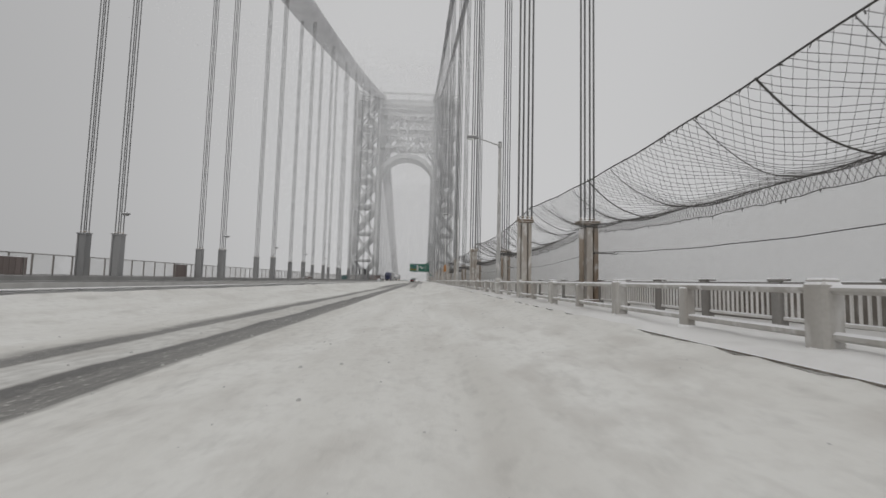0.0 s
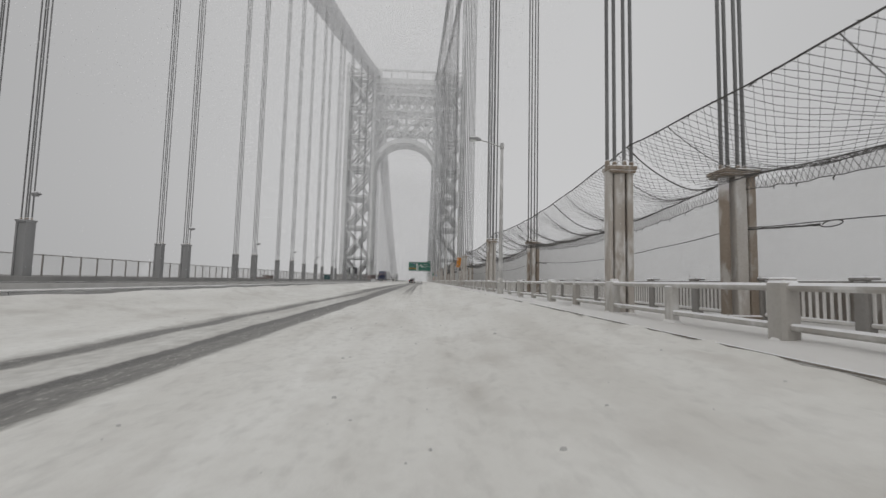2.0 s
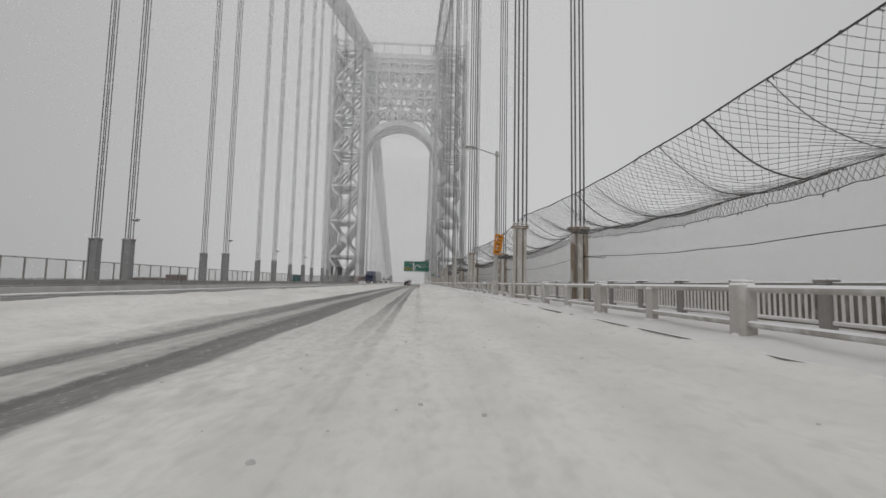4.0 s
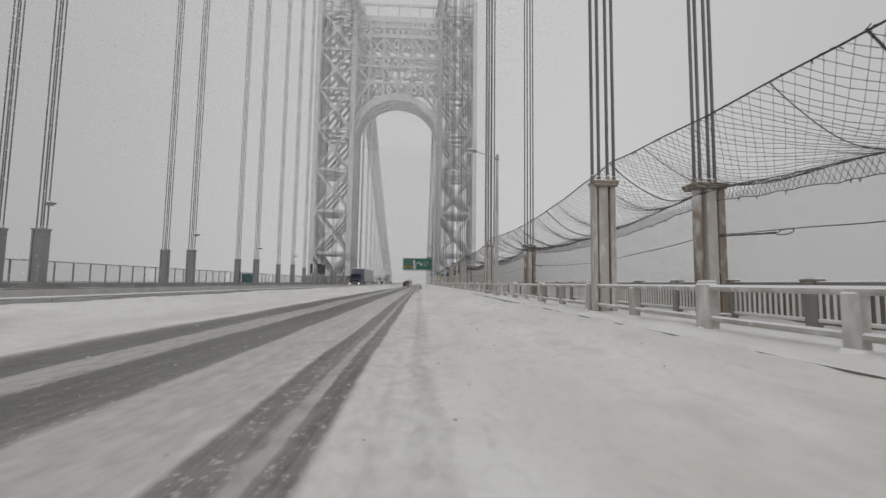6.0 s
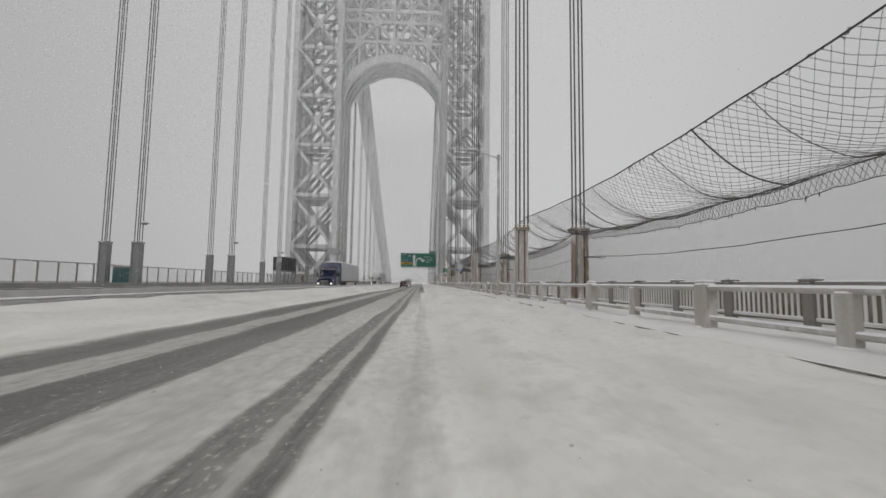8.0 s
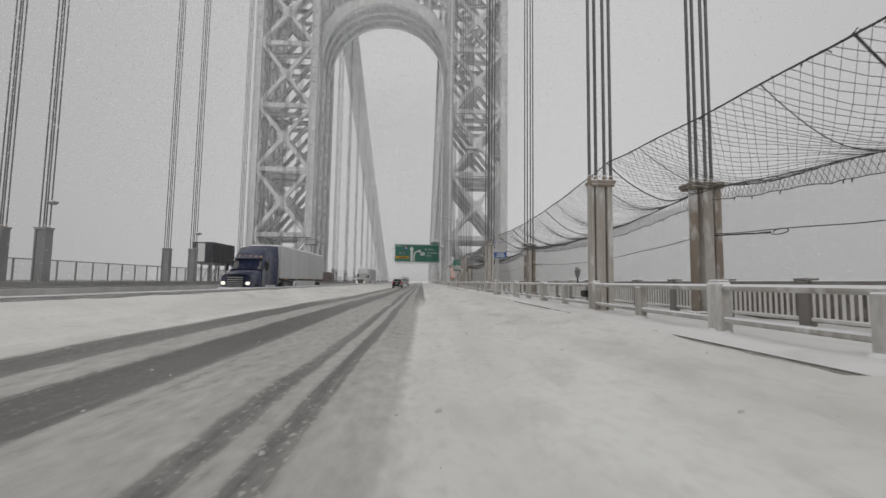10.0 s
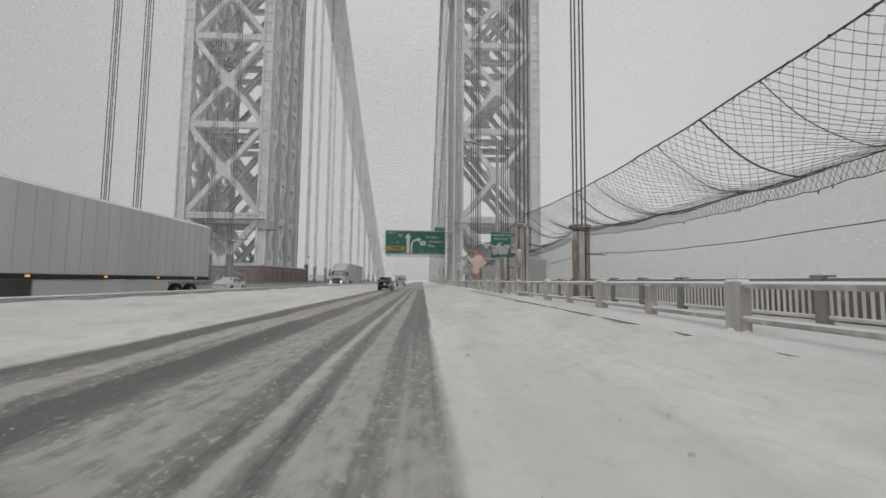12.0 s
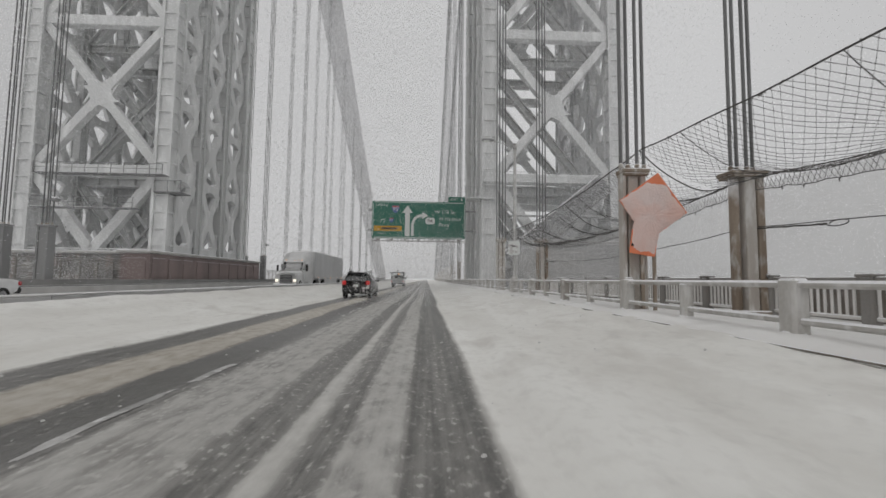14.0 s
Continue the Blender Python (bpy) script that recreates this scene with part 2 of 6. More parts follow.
# ---- mesh helpers ----
class Shape:
    """Collects vertices and faces of one mesh."""

    def __init__(self):
        self.v, self.f = [], []

    def add(self, verts, faces):
        n = len(self.v)
        self.v += [tuple(p) for p in verts]
        self.f += [tuple(i + n for i in f) for f in faces]
        return self

    def box(self, c, size, bevel=0.0, m=None):
        x, y, z = (s / 2 for s in size)
        k = min(bevel, x * 0.9, y * 0.9, z * 0.9)
        if k <= 0:
            pts = [(a, b, d) for a in (-x, x) for b in (-y, y) for d in (-z, z)]
            fs = [(0, 1, 3, 2), (4, 6, 7, 5), (0, 4, 5, 1), (2, 3, 7, 6), (0, 2, 6, 4), (1, 5, 7, 3)]
        else:
            pts, fs = chamfered(x, y, z, k)
        t = Matrix.Translation(c) @ (m or Matrix())
        return self.add([t @ Vector(p) for p in pts], fs)

    def tube(self, pts, r, n=6, closed_ends=True):
        rings = []
        for i, p in enumerate(pts):
            a, b = Vector(pts[max(i - 1, 0)]), Vector(pts[min(i + 1, len(pts) - 1)])
            d = (b - a).normalized()
            side = d.cross(Vector((0, 0, 1)))
            side = side.normalized() if side.length > 1e-4 else Vector((1, 0, 0))
            up = side.cross(d)
            rr = r[i] if isinstance(r, (list, tuple)) else r
            rings.append([Vector(p) + (side * math.cos(q) + up * math.sin(q)) * rr for q in (math.tau * j / n for j in range(n))])
        fs = [(i * n + j, i * n + (j + 1) % n, (i + 1) * n + (j + 1) % n, (i + 1) * n + j) for i in range(len(pts) - 1) for j in range(n)]
        if closed_ends:
            fs += [tuple(range(n - 1, -1, -1)), tuple((len(pts) - 1) * n + j for j in range(n))]
        return self.add([q for ring in rings for q in ring], fs)

    def sweep(self, profile, ends, m):
        """A closed profile of (a, b) drawn along local z from ends[0] to ends[1], then set by m."""
        n = len(profile)
        pts = [m @ Vector((a, b, z)) for z in ends for a, b in profile]
        fs = [(j, (j + 1) % n, n + (j + 1) % n, n + j) for j in range(n)] + [tuple(range(n - 1, -1, -1)), tuple(range(n, 2 * n))]
        return self.add(pts, fs)

    def mesh(self, name, mat, smooth=False):
        me = bpy.data.meshes.new(name)
        me.from_pydata(self.v, [], self.f)
        me.materials.append(mat)
        if smooth:
            me.polygons.foreach_set("use_smooth", [True] * len(me.polygons))
        me.update()
        return me


def chamfered(x, y, z, k):
    pts, ids = [], {}
    for a in (-1, 1):
        for b in (-1, 1):
            for d in (-1, 1):
                for ax in range(3):
                    p = [a * (x - k), b * (y - k), d * (z - k)]
                    p[ax] = (a * x, b * y, d * z)[ax]
                    ids[a, b, d, ax] = len(pts)
                    pts.append(tuple(p))
    fs = []
    for ax in range(3):
        o = [i for i in range(3) if i != ax]
        for s in (-1, 1):
            loop = []
            for p, q in ((-1, -1), (1, -1), (1, 1), (-1, 1)):
                key = [0, 0, 0]
                key[ax], key[o[0]], key[o[1]] = s, p, q
                loop.append(ids[(*key, ax)])
            fs.append(tuple(loop) if (s > 0) == (ax != 1) else tuple(reversed(loop)))
        for p in (-1, 1):
            for q in (-1, 1):
                k0, k1 = [0, 0, 0], [0, 0, 0]
                k0[ax], k1[ax] = -1, 1
                for k2 in (k0, k1):
                    k2[o[0]], k2[o[1]] = p, q
                fs.append((ids[(*k0, o[0])], ids[(*k1, o[0])], ids[(*k1, o[1])], ids[(*k0, o[1])]))
    for a in (-1, 1):
        for b in (-1, 1):
            for d in (-1, 1):
                fs.append(tuple(ids[a, b, d, ax] for ax in range(3)))
    return pts, fs


def thing(name, label, category, at=(0, 0, 0), group="", kind=""):
    ob = new(name)
    ob.location = at
    return tagged(ob, label, category, group, kind)


def part(name, me, parent, label="", m=None):
    ob = new(name, me)
    ob.parent = parent
    if m is not None:
        ob.matrix_basis = m
    return tagged(ob, label)


def between(p, q, up=Vector((0, 1, 0))):
    """The pose with local z from p to q and local y close to up, and the length."""
    p, q = Vector(p), Vector(q)
    z = (q - p).normalized()
    x = up.cross(z).normalized()
    y = z.cross(x)
    m = Matrix((x, y, z)).transposed().to_4x4()
    return Matrix.Translation(p) @ m, (q - p).length


def value_noise(x, y, seed):
    """Smooth noise from 0 to 1 at numpy coordinates in cells of 1."""
    table = np.random.RandomState(seed).rand(256, 256)
    xi, yi = np.floor(x).astype(int), np.floor(y).astype(int)
    fx, fy = x - xi, y - yi
    fx, fy = fx * fx * (3 - 2 * fx), fy * fy * (3 - 2 * fy)
    g = lambda a, b: table[a % 256, b % 256]
    return (g(xi, yi) * (1 - fx) + g(xi + 1, yi) * fx) * (1 - fy) + (g(xi, yi + 1) * (1 - fx) + g(xi + 1, yi + 1) * fx) * fy


def sheet(name, xs, ys, height, mat):
    """A smooth ground sheet over a grid of x and y with a height function."""
    gx, gy = np.meshgrid(xs, ys)
    gz = height(gx, gy)
    verts = np.stack([gx, gy, gz], -1).reshape(-1, 3)
    nx, ny = len(xs), len(ys)
    i = (np.arange(ny - 1)[:, None] * nx + np.arange(nx - 1)[None]).ravel()
    faces = np.stack([i, i + 1, i + nx + 1, i + nx], -1)
    me = bpy.data.meshes.new(name)
    me.from_pydata(verts.tolist(), [], faces.tolist())
    me.materials.append(mat)
    me.polygons.foreach_set("use_smooth", [True] * len(me.polygons))
    return me



# ---- sign lettering, made first ----
def lettering(words, size):
    """Raised letters as a mesh that faces -y, the middle of the line at the origin."""
    cu = bpy.data.curves.new("lettering", "FONT")
    cu.body, cu.size, cu.align_x, cu.align_y, cu.extrude = words, size, "CENTER", "CENTER", 0.004
    ob = bpy.data.objects.new("lettering", cu)
    scene.collection.objects.link(ob)
    me = bpy.data.meshes.new_from_object(ob.evaluated_get(bpy.context.evaluated_depsgraph_get()))
    bpy.data.objects.remove(ob)
    me.transform(pose(0, 0, 0, 90))
    me.materials.clear()
    return me


letters = {(w, s): lettering(w, s) for w, s in (("LANE", 0.17), ("EXIT", 0.17), ("EXIT", 0.40), ("95", 0.72), ("87", 0.42), ("NORTH", 0.42), ("TO", 0.42), ("W 178 St", 0.62), ("H Hudson", 0.62), ("Pkwy", 0.62), ("9A", 0.55), ("MANHATTAN", 0.155), ("WEST SIDE", 0.155), ("USE", 0.145))}


# ---- plan: x across the bridge, y along it, the road at z = 0 ----
P = 18.29                      # distance between hangers
MID = -10.57                   # middle of the bridge
IN_R, OUT_R = 4.2, 6.94        # hanger lines, near side
IN_L, OUT_L = -25.35, -28.09   # hanger lines, far side
TOP_R, TOP_L = 4.0, 4.5
Y_END = 640.0
TOWER_Y0, TOWER_Y1 = 196.8, 213.2
TOWER_Y = 205.0


def cable_z(y):
    s = TOWER_Y - y
    if s >= 0:
        return 106.5 - 99.0 * (1 - (1 - s / 533.0) ** 2)
    return 106.5 + 0.535 * s - 5.0 * math.sin(math.pi * min(-s / 198.0, 1))


# ---- large structure ----
# River sheet, coloured as the fog that hides the water.
river = new("water", sheet("water", np.linspace(-4500, 4500, 40), np.linspace(-4500, 4500, 40), lambda x, y: -66 + 0 * x, river_white))
tagged(river, "river far below the bridge, coloured white for the fog over it", "water", kind="structure")


def road_height(x, y):
    worn = np.clip((y - 20) / 110, 0, 1)
    z = 0.05 * value_noise(x * 1.3, y * 0.5, 3) + 0.02 * value_noise(x * 5, y * 3, 4)
    for c, w, d in ((-6.2, 0.42, 0.05), (-4.15, 0.52, 0.06), (-1.9, 0.4, 0.05), (-0.6, 0.35, 0.05)):
        k = d if c < -3 else d * worn
        z = z - k * np.exp(-((x - c - 0.15 * (value_noise(y * 0.05 + 9, y * 0 + 3.3, 5) - 0.5)) / w) ** 4)
    edge = 0.25 + 0.5 * (value_noise(y * 0.12, y * 0 + 1.7, 6) - 0.5)
    rise = np.clip((x - edge) / (3.2 - edge), 0, 1)
    z = z + (0.10 * np.clip((x - edge) * 4, 0, 1) + 0.44 * rise ** 1.5) + 0.09 * rise * (value_noise(x * 2.4, y * 0.9, 7) - 0.55)
    left = np.clip((-7.2 - x) / 2.9, 0, 1)
    z = z + 0.61 * left ** 1.5 + 0.09 * left * (value_noise(x * 2.0, y * 0.6, 8) - 0.4)
    z = z + rise * (0.045 * (value_noise(x * 4.2, y * 2.6, 12) - 0.5) + 0.03 * (value_noise(x * 9, y * 7, 13) - 0.5))
    bare = 0.055 * np.exp(-((y - 66) / 8) ** 2) + 0.03 * np.exp(-((y - 147) / 12) ** 2) + 0.02 * np.exp(-((y + 4) / 14) ** 2)
    z = z - bare * np.clip((x - 2.2) / 1.0, 0, 1)
    return np.where(x > 3.2, 0.592 - bare + 0.075 * (value_noise(x * 0, y * 2.3, 9) - 0.5) + 0.05 * (value_noise(x * 0, y * 0.45, 14) - 0.5), z)


road_xs = np.concatenate([np.arange(-10.22, -7, 0.2), np.append(np.arange(-7, 3.22, 0.11), [3.24, 3.33])])
road_ys = np.concatenate([np.arange(-90, -40, 2.0), np.arange(-40, 170, 0.33), np.arange(170, 260, 0.9), np.arange(260, Y_END + 6, 6.0)])
road = new("road", sheet("road", road_xs, road_ys, road_height, road_mat))
tagged(road, "snow-covered bridge roadway with dark slushy wheel tracks", "road", kind="structure")


def far_height(x, y):
    z = 0.05 + 0.06 * value_noise(x * 0.9, y * 0.4, 11)
    edge = np.clip((x + 12.6) / 1.7, 0, 1)
    return z - 0.05 + 0.55 * edge ** 1.5


far_road = new("road", sheet("far_road", np.arange(-24.2, -10.9, 0.45), np.arange(-90, Y_END, 1.6), far_height, snow))
tagged(far_road, "snow-covered opposite carriageway of the bridge", "road", kind="structure")

slab = Shape()
slab.box((MID, Y_END / 2 - 45, -1.1), (40.5, Y_END + 90, 1.9), 0.2)
slab.box((9.2, Y_END / 2 - 45, -0.6), (0.5, Y_END + 90, 1.8), 0.08)
deck = tagged(new("deck", slab.mesh("deck", dark_wall)), "grey steel bridge deck under the snow", "bridge deck", kind="structure")


def kerb_walk(name, x0, x1, z, label, seed):
    """A raised walk with a lip, its snow cover uneven."""
    ob = tagged(new(name, Shape().box(((x0 + x1) / 2, Y_END / 2 - 45, z / 2 - 0.06), (x1 - x0, Y_END + 90, z), 0.03).mesh(name, concrete)), label, "kerb", kind="structure")
    across = np.concatenate([[x0 - 0.035, x0 + 0.02], np.linspace(x0 + 0.12, x1 - 0.1, max(3, int((x1 - x0) / 0.3))), [x1 - 0.01]])

    def cover(x, y):
        edge = np.clip(np.minimum(x - x0 + 0.035, x1 - x) / 0.16, 0, 1)
        return z - 0.01 + (0.03 + 0.10 * value_noise(x * 1.7, y * 0.8, seed) + 0.04 * value_noise(x * 6, y * 4, seed + 1)) * edge

    me = sheet("snow_cover", across, np.concatenate([np.arange(-90, 200, 0.5), np.arange(200, Y_END, 5.0)]), cover, kerb_snow)
    part("snow_cover", me, ob, "thin layer of wind-packed snow")
    return ob


lip = Shape().box((3.30, Y_END / 2 - 45, 0.520), (0.09, Y_END + 90, 0.11), 0.01)
kerb_edge = tagged(new("trim", lip.mesh("kerb_lip", rail_paint)), "pale steel kerb edge with drain slots above the snow", "kerb", kind="structure")
part("edge_bar", Shape().box((3.262, Y_END / 2 - 45, 0.586), (0.03, Y_END + 90, 0.028), 0.006).mesh("edge_bar", weathered_dark), kerb_edge, "dark edge bar")
slots = Shape()
for i in range(1420):
    slots.box((3.262, -40 + i * 0.15, 0.535), (0.022, 0.04, 0.045))
tagged(part("drain_slot", slots.mesh("drain_slot", weathered_dark), kerb_edge, "dark drain slots"), kind="stuff")
kerb_walk("kerb", 3.34, 5.2, 0.56, "raised concrete kerb walk edged with dirty snow", 21)
kerb_walk("pavement", 5.22, 9.0, 0.40, "snow-covered footway of the bridge", 23)
parapet = Shape().box((8.85, Y_END / 2 - 45, 0.88), (0.22, Y_END + 90, 1.0), 0.04)
tagged(new("wall", parapet.mesh("parapet", weathered_dark)), "low brown steel parapet outside the footway", "wall", kind="structure")
kerb_walk("kerb", -30.2, -24.25, 0.62, "raised kerb walk on the opposite edge", 25)

edge_paint = painted("far_wall_paint", (0.26, 0.257, 0.25), (0.18, 0.178, 0.173), 0.6, 0.8)
edge_wall = Shape().box((-24.40, Y_END / 2 - 45, 0.46), (0.22, Y_END + 90, 1.04), 0.03)
edge_wall.box((-24.34, Y_END / 2 - 45, 0.55), (0.16, Y_END + 90, 0.12), 0.03)
tagged(new("wall", edge_wall.mesh("edge_wall", edge_paint)), "low dark steel wall along the opposite kerb", "wall", kind="structure")


barrier_face = painted("snow_dusted_concrete", (0.70, 0.695, 0.685), (0.54, 0.53, 0.515), 0.9, 0.85, snow=0.35)


# ---- median barrier, one concrete segment after another ----
def median_barrier():
    prof = [(-0.30, 0.0), (0.30, 0.0), (0.30, 0.08), (0.17, 0.28), (0.11, 0.71), (0.09, 0.74), (-0.09, 0.74), (-0.11, 0.71), (-0.17, 0.28), (-0.30, 0.08)]
    turn = Matrix(((1, 0, 0), (0, 0, 1), (0, 1, 0))).to_4x4()
    seg = Shape().sweep(prof, (0.012, 6.085), turn).mesh("segment", barrier_face)
    cap = Shape()
    for i in range(16):
        a, w = i * 0.38 + 0.012, 0.07 + 0.03 * random.random()
        cap.box((0.02 * (random.random() - 0.5), a + 0.19, 0.762 + 0.008 * random.random()), (2 * w + 0.08, 0.42, 0.06), 0.02)
    ridge = cap.mesh("snow_ridge", snow)
    rows = int((Y_END + 80) / P)
    for i in range(rows):
        ob = thing("median_barrier", "long concrete median barrier with snow along its top", "barrier", (MID, -90 + i * P, 0), "median barriers")
        for j in range(3):
            s = part("barrier_segment", seg, ob, m=pose(0, j * 6.097, 0))
            if i < 20:
                part("snow_ridge", ridge, s, "ridge of snow")


median_barrier()


# ---- railing on the near kerb ----
def kerb_railing():
    top = Shape().box((0, P / 2, 1.285), (0.13, P - 0.01, 0.10), 0.035).mesh("top_rail", rail_paint)
    low = Shape().box((0, P / 2, 0.815), (0.10, P - 0.01, 0.09), 0.025).mesh("lower_rail", rail_paint)
    s = Shape().box((0, 0, 0.97), (0.24, 0.28, 0.80), 0.04)
    s.box((0, 0, 1.375), (0.19, 0.23, 0.05), 0.02)
    big = s.mesh("post", rail_paint)
    small = Shape().box((0, 0, 0.93), (0.17, 0.20, 0.70), 0.03).mesh("post", rail_paint)
    foot = Shape().tube([(0, 0, 0.52), (0, 0, 0.60), (0, 0, 0.66), (0, 0, 0.69)], [0.24, 0.19, 0.15, 0.12], 9).mesh("foot", snow, True)
    def section(k, shift):
        ob = thing("kerb_railing", "white-painted steel kerb railing crusted with snow", "railing", (4.0, k * P, 0.0), "kerb railings")
        part("top_rail", top, ob)
        part("lower_rail", low, ob)
        for i in range(8):
            p = part("post", big if i % 2 == 0 else small, ob, m=pose(0, shift + i * P / 8, 0))
            part("foot", foot, p, "snow heaped round the foot")
        return ob

    plain_run, shifted_run = section(0, -0.05), section(3, 0.40)
    for k in range(-3, 22):
        if k not in (0, 3):
            copy_thing(shifted_run if k in (2, 4) else plain_run, pose(4.0, k * P, 0))


# ---- picket railing of the footway ----
def picket_railing():
    x = 7.45
    rail = Shape().box((0, P / 2, 1.40), (0.10, P - 0.01, 0.09), 0.02).mesh("handrail", rail_dark)
    low = Shape().box((0, P / 2, 0.66), (0.08, P - 0.01, 0.08), 0.02).mesh("lower_rail", picket_paint)
    high = Shape().box((0, P / 2, 1.26), (0.06, P - 0.01, 0.06), 0.015).mesh("picket_rail", picket_paint)
    post = Shape().box((0, 0, 0.92), (0.22, 0.24, 1.04), 0.03).mesh("post", rail_dark)
    cap = Shape().box((0, 0, 1.47), (0.30, 0.34, 0.09), 0.03).mesh("cap", rail_dark)
    picket = Shape().box((0, 0, 0.95), (0.035, 0.055, 0.60), 0.008).mesh("picket", picket_paint)
    first = thing("footway_railing", "footway railing with pale pickets and dark capped posts", "railing", (x, 0, 0), "footway railings")
    part("handrail", rail, first, "dark weathered handrail")
    part("lower_rail", low, first)
    part("picket_rail", high, first)
    for i in range(8):
        p = part("post", post, first, "dark square post", pose(0, i * P / 8 - 0.12, 0))
        part("cap", cap, p)
        for j in range(1, 15):
            part("picket", picket, first, m=pose(0, (i + j / 15) * P / 8 - 0.12, 0))
    far = Shape()
    for i in range(8):
        for j in range(1, 15):
            far.box((0, (i + j / 15) * P / 8 - 0.12, 0.95), (0.035, 0.055, 0.60))
    far_me = far.mesh("pickets", picket_paint)
    for k in list(range(-2, 10)) + list(range(12, 20)):
        if 0 != k <= 9:
            copy_thing(first, pose(x, k * P, 0))
        elif k > 9:
            ob = thing("footway_railing", "footway railing with pale pickets and dark capped posts", "railing", (x, k * P, 0), "footway railings")
            part("handrail", rail, ob, "dark weathered handrail")
            part("lower_rail", low, ob)
            for i in range(8):
                part("post", post, ob, "dark square post", pose(0, i * P / 8 - 0.12, 0))
            tagged(part("pickets", far_me, ob), kind="stuff")


# ---- hangers: a steel post, a cap and four ropes up to the main cable ----
unit_rope = Shape().tube([(0, 0, 0), (0, 0, 1)], 1.0, 7).mesh("rope", rope_metal, True)


def hanger(x, k, top, style, label, clamp):
    y = k * P
    ob = thing("suspender", label, "suspender", (x, y, 0), "suspenders")
    members, cap, base, collar = style
    for name, me in members:
        part(name, me, ob)
    part("base_plate", base, ob)
    part("cap", cap, ob)
    for dx, dy in ((-0.30, -0.03), (-0.10, 0.03), (0.10, -0.03), (0.30, 0.03)):
        h = cable_z(y + dy) - top
        part("rope", unit_rope, ob, "grey wire rope", Matrix.LocRotScale((dx, dy, top), None, (0.043, 0.043, h)))
        part("socket", collar, ob, "steel rope socket", pose(dx, dy, top))
    if clamp:
        part("fixture_box", clamp, ob, "small grey lamp box", pose(0.50, -0.1, 6.15))
    return ob


def hangers():
    def plate(x, y, w, d, h, mat, name, bolts=0):
        s = Shape().box((x, y, h / 2 + 0.2), (w, d, h - 0.4), 0.02)
        for q in range(bolts):
            s.box((x, y - d / 2, 0.9 + q * (h - 1.2) / max(bolts - 1, 1)), (0.035, 0.02, 0.035), 0.01)
        return name, s.mesh(name, mat)

    def pipe(x, y, r, h, mat):
        return "pipe", Shape().tube([(x, y, 0.5), (x, y, h - 0.15)], r, 14).mesh("pipe", mat, True)

    def cap(w, d, h, mat):
        s = Shape().box((0, 0, h - 0.05), (w, d, 0.10), 0.015)
        s.box((0, 0, h - 0.13), (w * 0.93, d * 0.94, 0.07), 0.02)
        return s.mesh("cap", mat)

    def base(w, d, mat):
        return Shape().box((0, 0, 0.60), (w, d, 0.10), 0.03).mesh("base_plate", mat)

    collar = Shape().tube([(0, 0, -0.02), (0, 0, 0.10), (0, 0, 0.15)], [0.058, 0.055, 0.044], 8).mesh("socket", pillar_brown, True)
    near_in = ([plate(-0.26, 0.0, 0.10, 0.26, TOP_R, pillar_paint, "flange"), plate(-0.04, -0.05, 0.25, 0.12, TOP_R, pillar_paint, "web_plate", 9),
                plate(0.20, 0.0, 0.14, 0.26, TOP_R, pillar_paint, "flange"), plate(-0.02, 0.08, 0.52, 0.06, TOP_R, pillar_brown, "back_plate")],
               cap(0.66, 0.42, TOP_R, pillar_brown), base(0.70, 0.46, pillar_brown), collar)
    near_out = ([pipe(-0.27, -0.05, 0.11, TOP_R, pillar_brown), plate(0.02, -0.06, 0.26, 0.36, TOP_R, pillar_paint, "channel"),
                 plate(0.32, 0.02, 0.20, 0.40, TOP_R, pillar_brown, "channel"), plate(0.17, 0.12, 0.05, 0.10, TOP_R, pillar_brown, "tie_plate")],
                cap(0.90, 0.60, TOP_R, pillar_brown), base(0.84, 0.56, pillar_brown), collar)
    far_st = ([plate(-0.30, 0.0, 0.12, 0.62, TOP_L, pillar_grey, "flange"), plate(0.30, 0.0, 0.12, 0.62, TOP_L, pillar_grey, "flange"),
               plate(0.0, 0.0, 0.50, 0.50, TOP_L, pillar_grey, "web_plate")], cap(0.80, 0.70, TOP_L, pillar_grey), base(0.9, 0.8, pillar_grey), collar)
    s = Shape().box((0, 0, 0), (0.46, 0.34, 0.30), 0.09)
    s.box((0.27, 0, 0.02), (0.16, 0.2, 0.14), 0.05)
    s.tube([(-0.42, 0, -0.02), (-0.1, 0, -0.02)], 0.04, 6)
    box = s.mesh("fixture_box", pillar_grey)
    for k in list(range(-5, 11)) + list(range(12, 21)):
        hanger(IN_R, k, TOP_R, near_in, "wire suspender ropes on a stained pale steel post", None)
        hanger(OUT_R, k, TOP_R, near_out, "wire suspender ropes on a brown built-up steel post", None)
        hanger(IN_L, k, TOP_L, far_st, "wire suspender ropes on a grey post with lamp box", box)
        hanger(OUT_L, k, TOP_L, far_st, "wire suspender ropes on a grey steel post", None)


